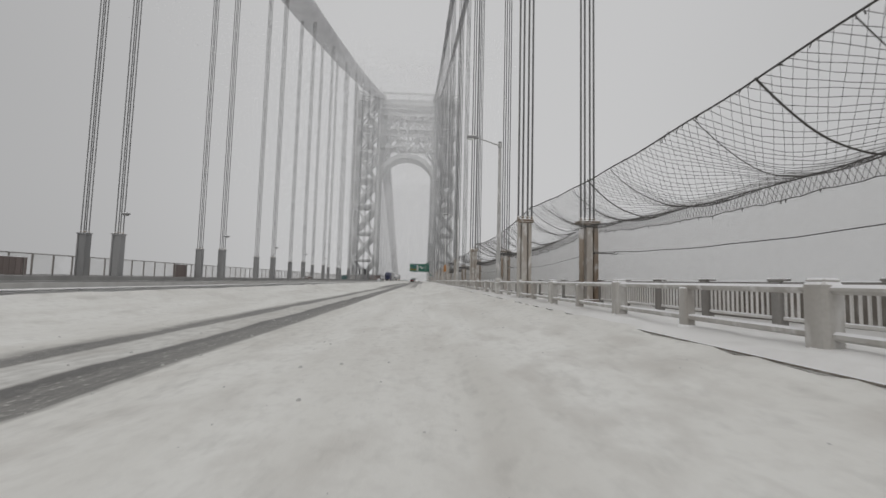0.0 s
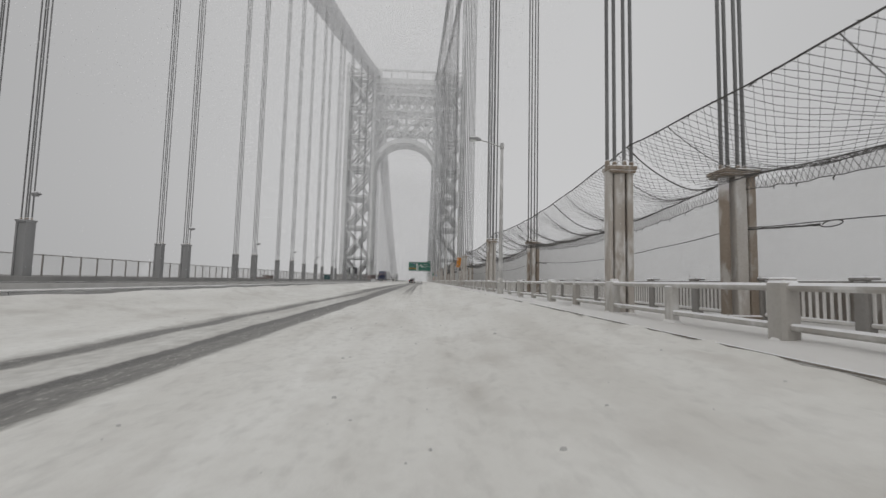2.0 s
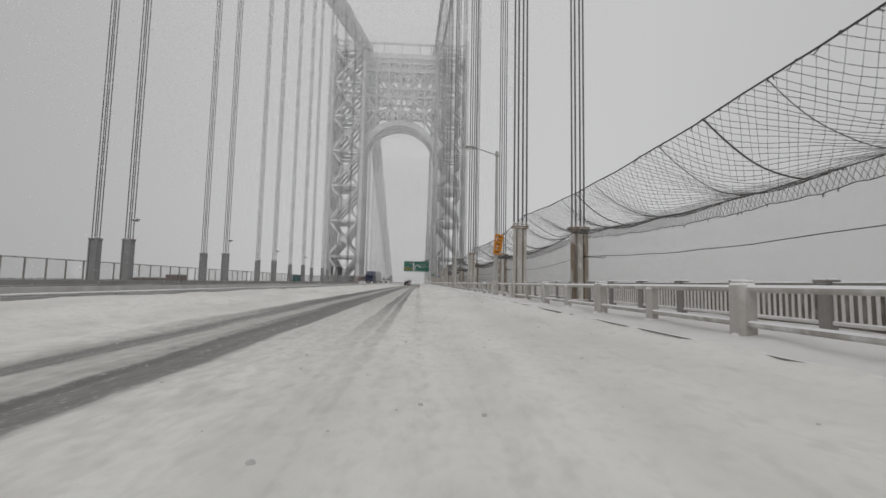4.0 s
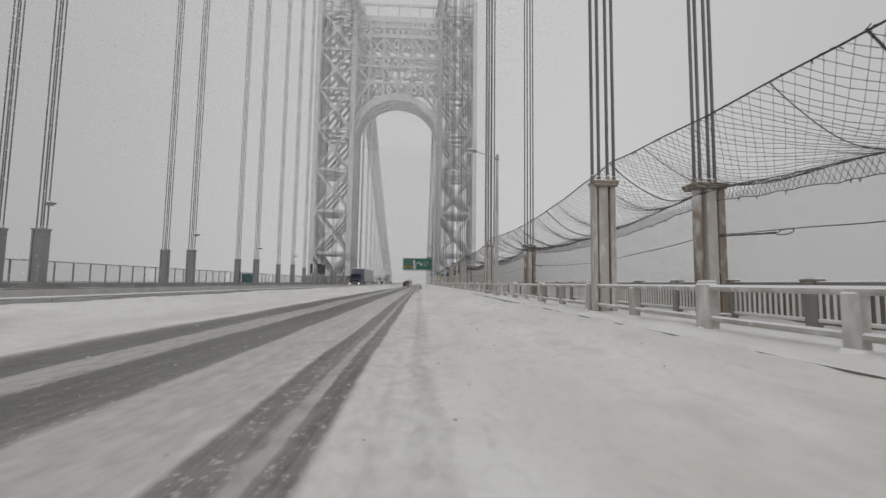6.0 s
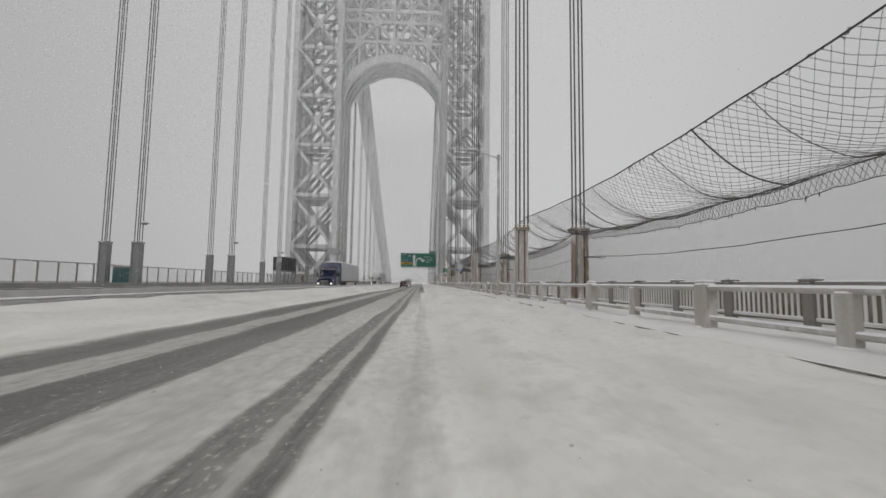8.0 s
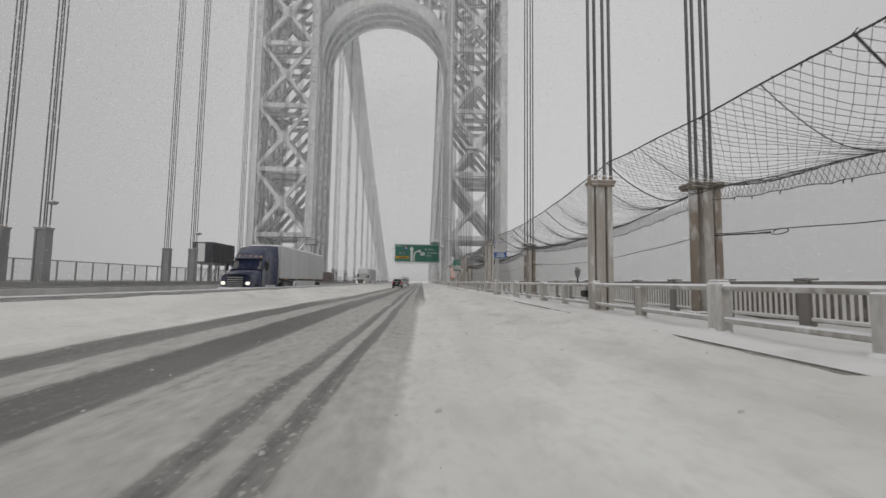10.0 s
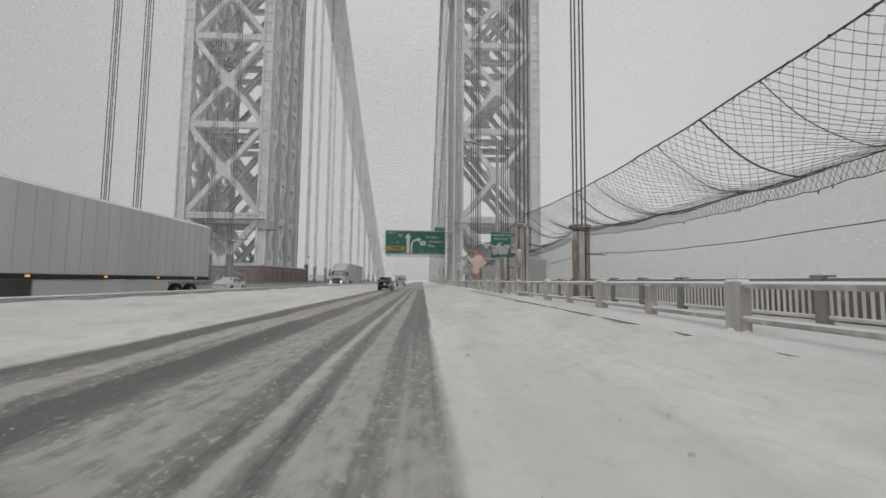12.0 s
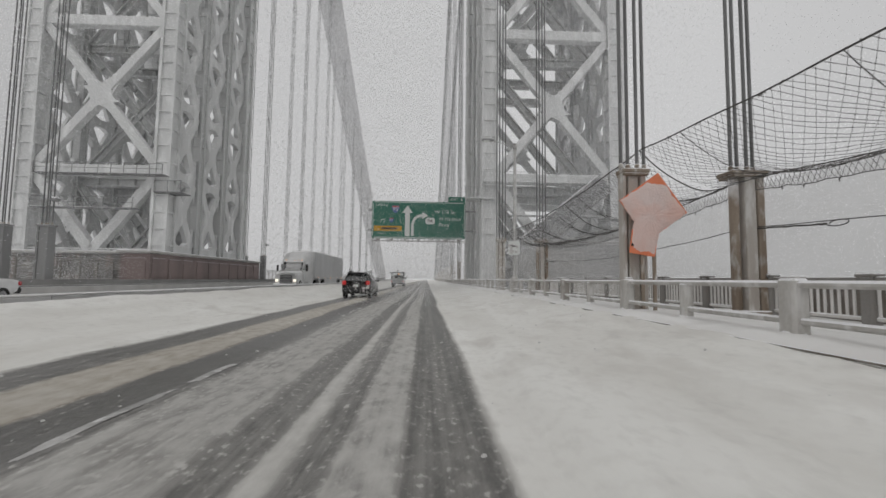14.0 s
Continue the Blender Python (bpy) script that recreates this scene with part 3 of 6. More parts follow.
# ---- main cables ----
def main_cables():
    ys = list(np.linspace(-150, 205, 90)) + list(np.linspace(207, 402, 40))
    for x in (IN_R, OUT_R, IN_L, OUT_L):
        ob = thing("main_cable", "thick grey suspension cable wrapped in wire", "cable", (x, 0, 0), "main cables")
        part("strand_wrap", Shape().tube([(0, y, cable_z(y) + 0.45) for y in ys], 0.47, 14).mesh("strand_wrap", cable_paint, True), ob)
        band = Shape().tube([(0, -0.5, 0), (0, 0.5, 0)], 0.56, 12).mesh("cable_band", cable_paint, True)
        for k in list(range(-5, 11)) + list(range(12, 21)):
            y = k * P
            slope = math.degrees(math.atan2(cable_z(y + 1) - cable_z(y - 1), 2))
            part("cable_band", band, ob, "bolted steel cable band", pose(0, y, cable_z(y) + 0.45, slope))


shroud_sheet = painted("enclosure_sheeting", (0.60, 0.60, 0.605), (0.50, 0.50, 0.505), 0.25, 0.6, snow=0.3)


# ---- work enclosure wrapped round the far pair of cables ----
def cable_shroud():
    ob = thing("cable_enclosure", "grey sheeted work enclosure wrapped round the far cables", "enclosure", ((IN_L + OUT_L) / 2, 0, 0))
    ys = list(np.linspace(-150, 199, 110)) + list(np.linspace(211, 400, 70))
    for y0, y1 in zip(ys, ys[1:]):
        if y0 < 200 < y1:
            continue
        s = Shape()
        n = 16
        pts = []
        for y in (y0, y1):
            for j in range(n):
                q = math.tau * j / n
                c, d = math.cos(q), math.sin(q)
                w = 3.0 * (abs(c) ** 0.8) * (1 if c > 0 else -1)
                h = 1.65 * (abs(d) ** 0.8) * (1 if d > 0 else -1)
                pts.append((w, y, cable_z(y) + 0.45 + h))
        s.add(pts, [(j, (j + 1) % n, n + (j + 1) % n, n + j) for j in range(n)])
        part("sheet", s.mesh("sheet", shroud_sheet, True), ob)


# ---- safety net slung between the two hanger lines ----
def net_point(u, v):
    """u across from the inner to the outer line, v along a bay, both 0 to 1."""
    sag = 4 * v * (1 - v)
    a = Vector((4.42 - IN_R, v * P, 4.52 - 0.37 * sag))
    b = Vector((7.02 - IN_R, v * P, 3.86 - 0.46 * sag))
    p = a.lerp(b, u)
    ripple = 0.05 * math.sin(v * 40) * math.sin(u * 3.1) + 0.012 * math.sin(v * 230 + u * 9)
    p.z -= 4 * u * (1 - u) * (0.48 + 0.07 * math.sin(v * math.pi * 12 + 0.4)) + ripple
    return p


def strand(s, pts, r):
    """A cheap three-sided cord."""
    s.tube(pts, r, 3, False)


def nets():
    s = Shape()
    # square netting hung on the bias: both families of cords run diagonally across the bay
    width, step = 2.95, 0.19
    n_cord = int((P + width) / step)
    for i in range(n_cord + 1):
        for lean, r in ((1, 0.0034), (-1, 0.0050)):
            start = i * step - (width if lean > 0 else 0.0)
            run = []
            for q in range(15):
                u = q / 14
                along = start + lean * u * width + 0.022 * math.sin(u * 7 + i * 1.9) + 0.03 * math.sin(i * 0.37)
                if 0 <= along <= P:
                    run.append(net_point(u, along / P))
            if len(run) > 1:
                strand(s, run, r)
    web = s.mesh("net_web", net_cord)
    up = Shape().tube([net_point(0, v / 30) for v in range(31)], 0.015, 5).mesh("edge_rope", net_cord)
    lo = Shape().tube([net_point(1, v / 30) for v in range(31)], 0.012, 5).mesh("edge_rope", net_cord)
    tie = Shape()
    for i in range(150):
        v = random.random()
        p = net_point(random.choice((0.0, 0.0, 1.0)), v)
        tie.tube([p, p + Vector((0.03 * random.uniform(-1, 1), random.uniform(-0.1, 0.1), random.uniform(-0.08, 0.04)))], 0.008, 4)
    ties = tie.mesh("rope_knot", net_cord)
    cross = []
    for c, v in enumerate((0.004, 0.06, 0.244, 0.319, 0.394, 0.574, 0.651, 0.724, 0.914)):
        drift = 0.016
        cross.append(Shape().tube([net_point(u / 14, min(v + drift * (u / 14) ** 2, 1)) + Vector((0, 0, 0.012)) for u in range(15)], 0.016 if c in (0, 3, 6) else 0.008, 5).mesh("cross_rope", net_cord))
    hem = Shape()

    def hem_point(w, v):
        p = net_point(1, v)
        return p + Vector((0.04 * w, 0, -(0.33 + 0.015 * math.sin(v * 57) + 0.015 * math.sin(v * 133)) * w))

    for i in range(150):
        for lean in (1, -1):
            v = (i + 0.3 * random.random()) / 150
            strand(hem, [hem_point(w, min(max(v + lean * 0.0095 * w, 0), 1)) for w in (0, 0.5, 1)], 0.0055)
    for i in range(24):
        p = hem_point(1, (i + random.random()) / 24)
        hem.tube([p, p + Vector((0, 0.03, -0.03)), p + Vector((0, 0.02, -0.07))], 0.016, 4)
    hems = hem.mesh("hem_web", frost_cord)
    hem_rope = Shape().tube([hem_point(1, v / 80) for v in range(81)], 0.009, 5).mesh("hem_rope", net_cord)
    first = thing("safety_net", "sagging dark rope safety net with frost on its cords", "safety net", (IN_R, 0, 0), "safety nets")
    tagged(part("net_web", web, first), kind="stuff")
    part("edge_rope", up, first, "frosted upper edge rope")
    part("edge_rope", lo, first, "frosted lower edge rope")
    tagged(part("rope_knot", ties, first), kind="stuff")
    for me in cross:
        part("cross_rope", me, first)
    tagged(part("hem_web", hems, first), kind="stuff")
    part("hem_rope", hem_rope, first)
    for k in range(-3, 10):
        if k:
            copy_thing(first, pose(IN_R, k * P, 0))
    # fine wire fence behind the posts, with a slack wire
    f = Shape()
    z0, z1 = 1.46, 3.78
    n = 560
    for i in range(-40, n + 40):
        for s2 in (1, -1):
            y0 = i * P / n
            y1 = y0 + s2 * (z1 - z0) * 0.55
            a, e = (y0, z0), (y1, z1)
            lo, hi = max(min(y0, y1), 0.0), min(max(y0, y1), P)
            if hi - lo > 0.05:
                at = lambda yc: z0 + (z1 - z0) * (yc - y0) / (y1 - y0)
                strand(f, [(0, lo, at(lo)), (0, hi, at(hi))], 0.0023)
    fine = f.mesh("wire_mesh", mesh_wire)
    slack = Shape().tube([(-0.45, v * P / 20, 2.66 - 0.35 * math.sin(math.pi * v / 20) + 0.012 * math.sin(v * 1.9)) for v in range(21)], 0.011, 5).mesh("slack_wire", net_cord)
    eye = Shape().tube([(-0.45 + 0.004 * q, P - 1.9 + 0.21 * math.cos(math.tau * q / 16) - 0.21, 2.49 - 0.06 * math.sin(math.tau * q / 16)) for q in range(17)], 0.012, 5)
    for q in range(5):
        eye.tube([(-0.45, P - 1.9 + 0.03 * q, 2.49), (-0.45, P - 1.88 + 0.03 * q, 2.50)], 0.026, 5)
    eye = eye.mesh("eye_splice", net_cord)
    tail = Shape().tube([(-0.45, P - 1.9 + v * 0.19, 2.49 + 0.013 * v + 0.006 * math.sin(v * 2.1)) for v in range(11)], [0.017 + 0.006 * (v % 2) for v in range(11)], 5).mesh("wire_tail", net_cord)
    fence = thing("mesh_fence", "fine wire mesh fence along the footway", "fence", (7.62, 0, 0), "mesh fences")
    tagged(part("wire_mesh", fine, fence), kind="stuff")
    part("slack_wire", slack, fence, "slack frosted wire")
    part("eye_splice", eye, fence, "looped wire end")
    part("wire_tail", tail, fence, "twisted frosted wire tail")
    for k in range(-3, 11):
        if k:
            copy_thing(fence, pose(7.62, k * P, 0))


# ---- fence on the far edge ----
def far_fence():
    n = 10
    post = Shape().box((0, 0, 1.7), (0.10, 0.10, 1.75), 0.01).mesh("post", rail_dark)
    rail = Shape().tube([(0, 0, 2.55), (0, P, 2.55)], 0.05, 6).mesh("top_rail", rail_dark)
    low = Shape().tube([(0, 0, 0.98), (0, P, 0.98)], 0.05, 6).mesh("lower_rail", rail_dark)
    base = Shape().box((0.35, P / 2, 0.55), (0.5, P - 0.02, 0.70), 0.06).mesh("base_beam", dark_wall)
    web = Shape()
    for i in range(90):
        for s2 in (1, -1):
            y0 = i * P / 90
            y1 = y0 + s2 * 1.5
            if 0 <= y1 <= P:
                strand(web, [(0, y0, 1.0), (0, y1, 2.52)], 0.008)
    wm = web.mesh("wire_mesh", mesh_wire)
    first = thing("far_fence", "dark steel fence with wire mesh on the opposite edge", "fence", (-29.3, 0, 0), "far fences")
    part("top_rail", rail, first)
    part("lower_rail", low, first)
    part("base_beam", base, first, "dirty dark steel edge beam")
    tagged(part("wire_mesh", wm, first), kind="stuff")
    for i in range(n):
        part("post", post, first, m=pose(0, (i + 0.3) * P / n, 0))
    for k in list(range(-1, 11)) + list(range(12, 20)):
        if k:
            copy_thing(first, pose(-29.3, k * P, 0))


# ---- the steel tower ----
LEVELS = [11.5 + 15.1 * i for i in range(7)]     # horizontal struts: 11.5 ... 102.1
TOWER_YS = (TOWER_Y0, 202.3, 207.7, TOWER_Y1)
PORTAL_YS = (200.2, 203.4, 206.6, 209.8)


def h_profile(w, d, t):
    return [(-w / 2, -d / 2), (w / 2, -d / 2), (w / 2, -d / 2 + t), (t / 2, -d / 2 + t), (t / 2, d / 2 - t), (w / 2, d / 2 - t),
            (w / 2, d / 2), (-w / 2, d / 2), (-w / 2, d / 2 - t), (-t / 2, d / 2 - t), (-t / 2, -d / 2 + t), (-w / 2, -d / 2 + t)]


beam_cache = {}


def beam(parent, name, p, q, w, d, mat=None, solid=False, up=Vector((0, 1, 0))):
    """A rolled steel member from p to q; alike ones share a mesh."""
    m, length = between(p, q, up)
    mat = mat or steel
    key = (name, round(length, 2), w, d, mat.name, solid)
    if key not in beam_cache:
        if solid:
            beam_cache[key] = Shape().box((0, 0, length / 2), (w, d, length), 0.05).mesh(name, mat)
        else:
            turn = Matrix(((0, 1, 0, 0), (-1, 0, 0, 0), (0, 0, 1, 0), (0, 0, 0, 1)))
            s = Shape().sweep(h_profile(d, w, 0.14), (0, length), turn)
            n = max(2, int(length / 1.9))
            for i in range(1, n):
                s.box((0, 0, i * length / n), (w * 0.96, d * 0.9, 0.07))
            beam_cache[key] = s.mesh(name, mat)
    return part(name, beam_cache[key], parent, m=m)


def column_mesh(h, mat):
    """A built-up column length: box core, corner flanges and batten plates."""
    s = Shape().box((0, 0, h / 2), (1.15, 1.15, h))
    for a in (-1, 1):
        for b in (-1, 1):
            s.box((a * 0.68, b * 0.68, h / 2), (0.26, 0.26, h))
    n = max(1, round(h / 1.68))
    for i in range(n):
        z = (i + 0.5) * h / n
        s.box((0, -0.64, z), (1.2, 0.20, 0.12))
        s.box((0, 0.64, z), (1.2, 0.20, 0.12))
        s.box((-0.64, 0, z), (0.20, 1.2, 0.12))
        s.box((0.64, 0, z), (0.20, 1.2, 0.12))
    return s.mesh("column", mat)


def tower():
    ob = thing("bridge_tower", "tall grey latticed steel bridge tower with an arched portal", "bridge tower", (0, 0, 0))
    cols = {}

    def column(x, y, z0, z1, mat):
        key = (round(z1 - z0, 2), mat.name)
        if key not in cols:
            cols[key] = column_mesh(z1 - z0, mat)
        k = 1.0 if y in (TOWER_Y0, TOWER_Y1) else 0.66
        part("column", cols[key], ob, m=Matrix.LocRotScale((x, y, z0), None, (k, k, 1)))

    zs = [0.2] + LEVELS + [107.5]
    star = []
    for q in range(4):
        for da, r in ((-17, 2.0), (-21, 1.45), (-35, 1.12), (-45, 1.06)):
            star.append((r * math.cos(radians(50 + 90 * q + da)), r * math.sin(radians(50 + 90 * q + da))))
        for da, r in ((35, 1.12), (21, 1.45), (17, 2.0))[::-1]:
            star.append((r * math.cos(radians(50 + 90 * q + da)), r * math.sin(radians(50 + 90 * q + da))))
    gusset = Shape().sweep(star, (-0.405, 0.405), pose(0, 0, 0, 90)).mesh("gusset", steel)
    plate = Shape().box((0, 0, 0), (1.7, 0.18, 1.7), 0.05).mesh("gusset", steel)
    diamond = [(1.5, 0.45), (0.55, 1.5), (-0.55, 1.5), (-1.5, 0.45), (-1.5, -0.45), (-0.55, -1.5), (0.55, -1.5), (1.5, -0.45)]
    portal_plate = Shape().sweep(diamond, (-0.12, 0.12), pose(0, 0, 0, 90)).mesh("gusset", steel)
    side_gusset = Shape().box((0, 0, 0), (0.52, 2.1, 2.7), 0.25).mesh("side_gusset", steel)
    turn = Matrix(((0, 0, 1, 0), (1, 0, 0, 0), (0, 1, 0, 0), (0, 0, 0, 1)))
    corner = [(0.0, -2.4), (0.45, -1.3), (1.0, -0.7), (1.9, -0.3), (1.9, 0.3), (1.0, 0.7), (0.45, 1.3), (0.0, 2.4)]
    corner_gusset = Shape().sweep(corner, (-0.27, 0.27), turn).mesh("side_gusset", steel)
    for s in (-1, 1):
        xi, xo = MID + s * 15.95, MID + s * 28.9
        xm = (xi + xo) / 2
        for r, y in enumerate(TOWER_YS):
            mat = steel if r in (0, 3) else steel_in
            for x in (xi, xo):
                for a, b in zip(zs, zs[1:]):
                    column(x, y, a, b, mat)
            # crossed diagonals between inner and outer columns
            lo, hi = min(xi, xo) + 0.75, max(xi, xo) - 0.75
            for n, z in enumerate(LEVELS):
                beam(ob, "strut", (lo, y, z), (hi, y, z), 1.0, 0.9, mat, r in (0, 3))
                top = LEVELS[n + 1] if n + 1 < len(LEVELS) else 107.0
                zc = (z + top) / 2
                part("gusset", gusset if r in (0, 3) else plate, ob, m=pose(xm, y, zc))
                for x in (lo, hi):
                    for ze in (z + 0.5, top - 0.5):
                        beam(ob, "diagonal", (x, y, ze), (xm, y, zc), 0.85, 0.8, mat, r in (0, 3))
            for x in (lo, hi):
                beam(ob, "diagonal", (x, y, 11.0), (xm, y, 3.6), 0.95, 0.8, mat, r in (0, 3))
            beam(ob, "strut", (lo, y, 3.2), (hi, y, 3.2), 1.4, 0.9, mat)
        # side lattices between neighbouring columns
        for x in (xi, xo):
            for ya, yb in zip(TOWER_YS, TOWER_YS[1:]):
                z = 3.95
                while z < 104:
                    beam(ob, "side_strut", (x, ya + 0.7, z), (x, yb - 0.7, z), 0.9, 0.6, steel, True, up=Vector((1, 0, 0)))
                    for a, b in ((z + 0.3, z + 7.25), (z + 7.25, z + 0.3)):
                        beam(ob, "side_brace", (x, ya + 0.7, a), (x, yb - 0.7, b), 1.0, 0.5, steel, True, up=Vector((1, 0, 0)))
                    part("side_gusset", side_gusset, ob, m=pose(x, (ya + yb) / 2, z + 3.78))
                    for ye, sy in ((ya + 0.7, 1), (yb - 0.7, -1)):
                        part("side_gusset", corner_gusset, ob, m=Matrix.LocRotScale((x, ye, z), None, (1, sy, 1)))
                    z += 7.55
    # portal between the legs: four arch ribs, two truss faces and the lattice floors between them
    xl, xr = MID - 15.2, MID + 15.2
    cz, r0, r1 = 54.9, 14.95, 17.4
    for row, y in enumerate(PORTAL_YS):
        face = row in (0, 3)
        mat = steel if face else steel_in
        n = 44
        arch = Shape()
        pts = []
        for i in range(n + 1):
            ang = math.pi * i / n
            for rr, yy in ((r0, -0.55), (r1 if face else r0 + 1.2, -0.55), (r1 if face else r0 + 1.2, 0.55), (r0, 0.55)):
                px = min(max(rr * math.cos(ang), -15.3), 15.3)
                pts.append((MID + px, y + yy, cz + rr * math.sin(ang)))
        arch.add(pts, [(4 * i + q, 4 * i + (q + 1) % 4, 4 * i + 4 + (q + 1) % 4, 4 * i + 4 + q) for i in range(n) for q in range(4)])
        part("arch_ring", arch.mesh("arch_ring", mat), ob)
        if not face:
            continue
        for z, w in ((76.2, 0.9), (82.8, 0.9), (86.4, 0.8), (94.8, 1.5), (98.4, 0.8), (101.5, 2.4), (107.4, 0.9)):
            beam(ob, "chord", (xl, y, z), (xr, y, z), w, 0.9, mat, solid=True)
        xs = [MID + i * 5.35 for i in range(-2, 3)]
        for x in xs:
            foot = cz + math.sqrt(r1 * r1 - (x - MID) ** 2) - 0.2
            beam(ob, "portal_post", (x, y, foot), (x, y, 101.0), 0.6, 0.6, mat, solid=True)
        for x in [MID - 13, MID - 8, MID, MID + 8, MID + 13]:
            beam(ob, "portal_post", (x, y, 102.5), (x, y, 107), 0.5, 0.5, mat)
        ends = [xl] + xs + [xr]
        for i, (a, b) in enumerate(zip(ends, ends[1:])):
            za, zb = (82.6, 76.4) if i % 2 == 0 else (76.4, 82.6)
            beam(ob, "portal_brace", (a, y, za), (b, y, zb), 0.8, 0.6, mat, solid=True)
            for z0, z1 in ((86.8, 94.2), (98.8, 100.5)):
                beam(ob, "portal_brace", (a, y, z0), (b, y, z1), 0.6, 0.5, mat)
                beam(ob, "portal_brace", (a, y, z1), (b, y, z0), 0.6, 0.5, mat)
            if i not in (2, 3):
                for z0, z1 in ((83.2, 86.0), (95.5, 98.0)):
                    beam(ob, "portal_brace", (a, y, z0), (b, y, z1), 0.5, 0.5, mat)
                    beam(ob, "portal_brace", (a, y, z1), (b, y, z0), 0.5, 0.5, mat)
        for x, q in ((xl, xs[0]), (xr, xs[-1])):
            beam(ob, "portal_brace", (x, y, 69.4), (q, y, 75.8), 0.8, 0.6, mat, solid=True)
        for x, z in ((xs[0], 76.2), (xs[2], 76.2), (xs[4], 76.2), (xs[1], 82.8), (xs[3], 82.8)):
            part("gusset", portal_plate, ob, m=pose(x, y - 0.35, z))
    # soffit purlins between the arch ribs, and the lattice floors above
    n = 18
    y0, y1 = PORTAL_YS[0] + 0.5, PORTAL_YS[-1] - 0.5
    for i in range(1, n):
        ang = math.pi * i / n
        px, pz = (r0 + 0.7) * math.cos(ang), cz + (r0 + 0.7) * math.sin(ang)
        if abs(px) < 14.9:
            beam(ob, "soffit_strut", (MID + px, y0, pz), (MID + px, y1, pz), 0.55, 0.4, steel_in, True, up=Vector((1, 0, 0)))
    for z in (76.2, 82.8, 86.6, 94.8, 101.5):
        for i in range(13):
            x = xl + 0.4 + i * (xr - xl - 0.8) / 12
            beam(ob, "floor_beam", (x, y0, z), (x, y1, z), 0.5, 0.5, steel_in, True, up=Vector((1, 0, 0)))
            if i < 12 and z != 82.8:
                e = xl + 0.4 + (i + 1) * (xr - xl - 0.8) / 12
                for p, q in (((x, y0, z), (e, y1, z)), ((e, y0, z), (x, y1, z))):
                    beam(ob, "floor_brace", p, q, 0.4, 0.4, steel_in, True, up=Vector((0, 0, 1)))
    for x in (IN_R, OUT_R, IN_L, OUT_L):
        part("saddle", Shape().box((x, TOWER_Y, 106.9), (1.8, 6.0, 1.6), 0.3).mesh("saddle", steel), ob, "steel cable saddle")
    # service platforms and base walls
    for s in (-1, 1):
        xi = MID + s * 15.95
        g = Shape().box((xi - s * 0.9, TOWER_Y0 - 0.3, 9.3), (2.6, 1.8, 0.12), 0.02)
        for dx in (-1.25, 0, 1.25):
            g.box((xi - s * 0.9 + dx, TOWER_Y0 - 1.15, 9.85), (0.05, 0.05, 1.1))
        g.box((xi - s * 0.9, TOWER_Y0 - 1.15, 10.4), (2.6, 0.05, 0.05))
        for px, pz, w in ((xi + s * 6.5, 7.6, 9.5), (xi + s * 5.2, 10.85, 12.0)):
            g.box((px, TOWER_Y0 - 1.3, pz), (w, 1.0, 0.10), 0.02)
            for q in range(int(w / 1.2) + 1):
                g.box((px - w / 2 + 0.1 + q * (w - 0.2) / int(w / 1.2), TOWER_Y0 - 1.75, pz + 0.5), (0.05, 0.05, 1.0))
            for dz in (0.5, 1.0):
                g.box((px, TOWER_Y0 - 1.75, pz + dz), (w, 0.045, 0.045))
        part("platform", g.mesh("platform", pillar_grey if s < 0 else steel_in), ob, "small railed service platform")


kerb_railing()
picket_railing()
hangers()
main_cables()
cable_shroud()
nets()
far_fence()
tower()


# ---- street lamps along the kerb ----
# Paler than plain sign green: haze before the overhead sign is mixed in.
hazed_sign_green = plain("hazed_sign_green", (0.04, 0.18, 0.128), 0.5, vary=0.2)
sign_orange = plain("sign_orange", (0.72, 0.27, 0.02), 0.5, vary=0.2)
sign_fluor = plain("sign_fluorescent_orange", (0.85, 0.25, 0.12), 0.5, vary=0.15)
sign_blue = plain("sign_blue", (0.035, 0.10, 0.33), 0.5, vary=0.2)
sign_amber = plain("sign_amber", (0.60, 0.33, 0.03), 0.5, vary=0.2)
sign_white = plain("sign_white", (0.72, 0.74, 0.72), 0.5, vary=0.1)
sign_red = plain("sign_red", (0.45, 0.03, 0.04), 0.5, vary=0.1)
ink = plain("sign_ink", (0.03, 0.025, 0.02), 0.6)
ink_brown = plain("faded_sign_ink", (0.22, 0.09, 0.02), 0.6)
alu = plain("sign_back_aluminium", (0.40, 0.40, 0.40), 0.45, 0.5)
lamp_grey = painted("lamp_post_paint", (0.50, 0.50, 0.49), (0.36, 0.35, 0.34), 1.5, 0.6, stain=(0.64, 0.63, 0.62))


def street_lamp(y, x=4.06):
    ob = thing("street_lamp", "tall pale steel street lamp with a curved arm", "street lamp", (x, y, 0), "street lamps")
    part("pole", pole_me, ob)
    part("base", base_me, ob, "snow-crusted pole base")
    part("arm", arm_me, ob)
    head = part("lamp_head", head_me, ob, "grey cobra lamp head")
    part("lens", lens_me, head)
    part("snow_cap", heap_me, head, "snow lying on the lamp head")
    part("cap", cap_me, ob)
    return ob


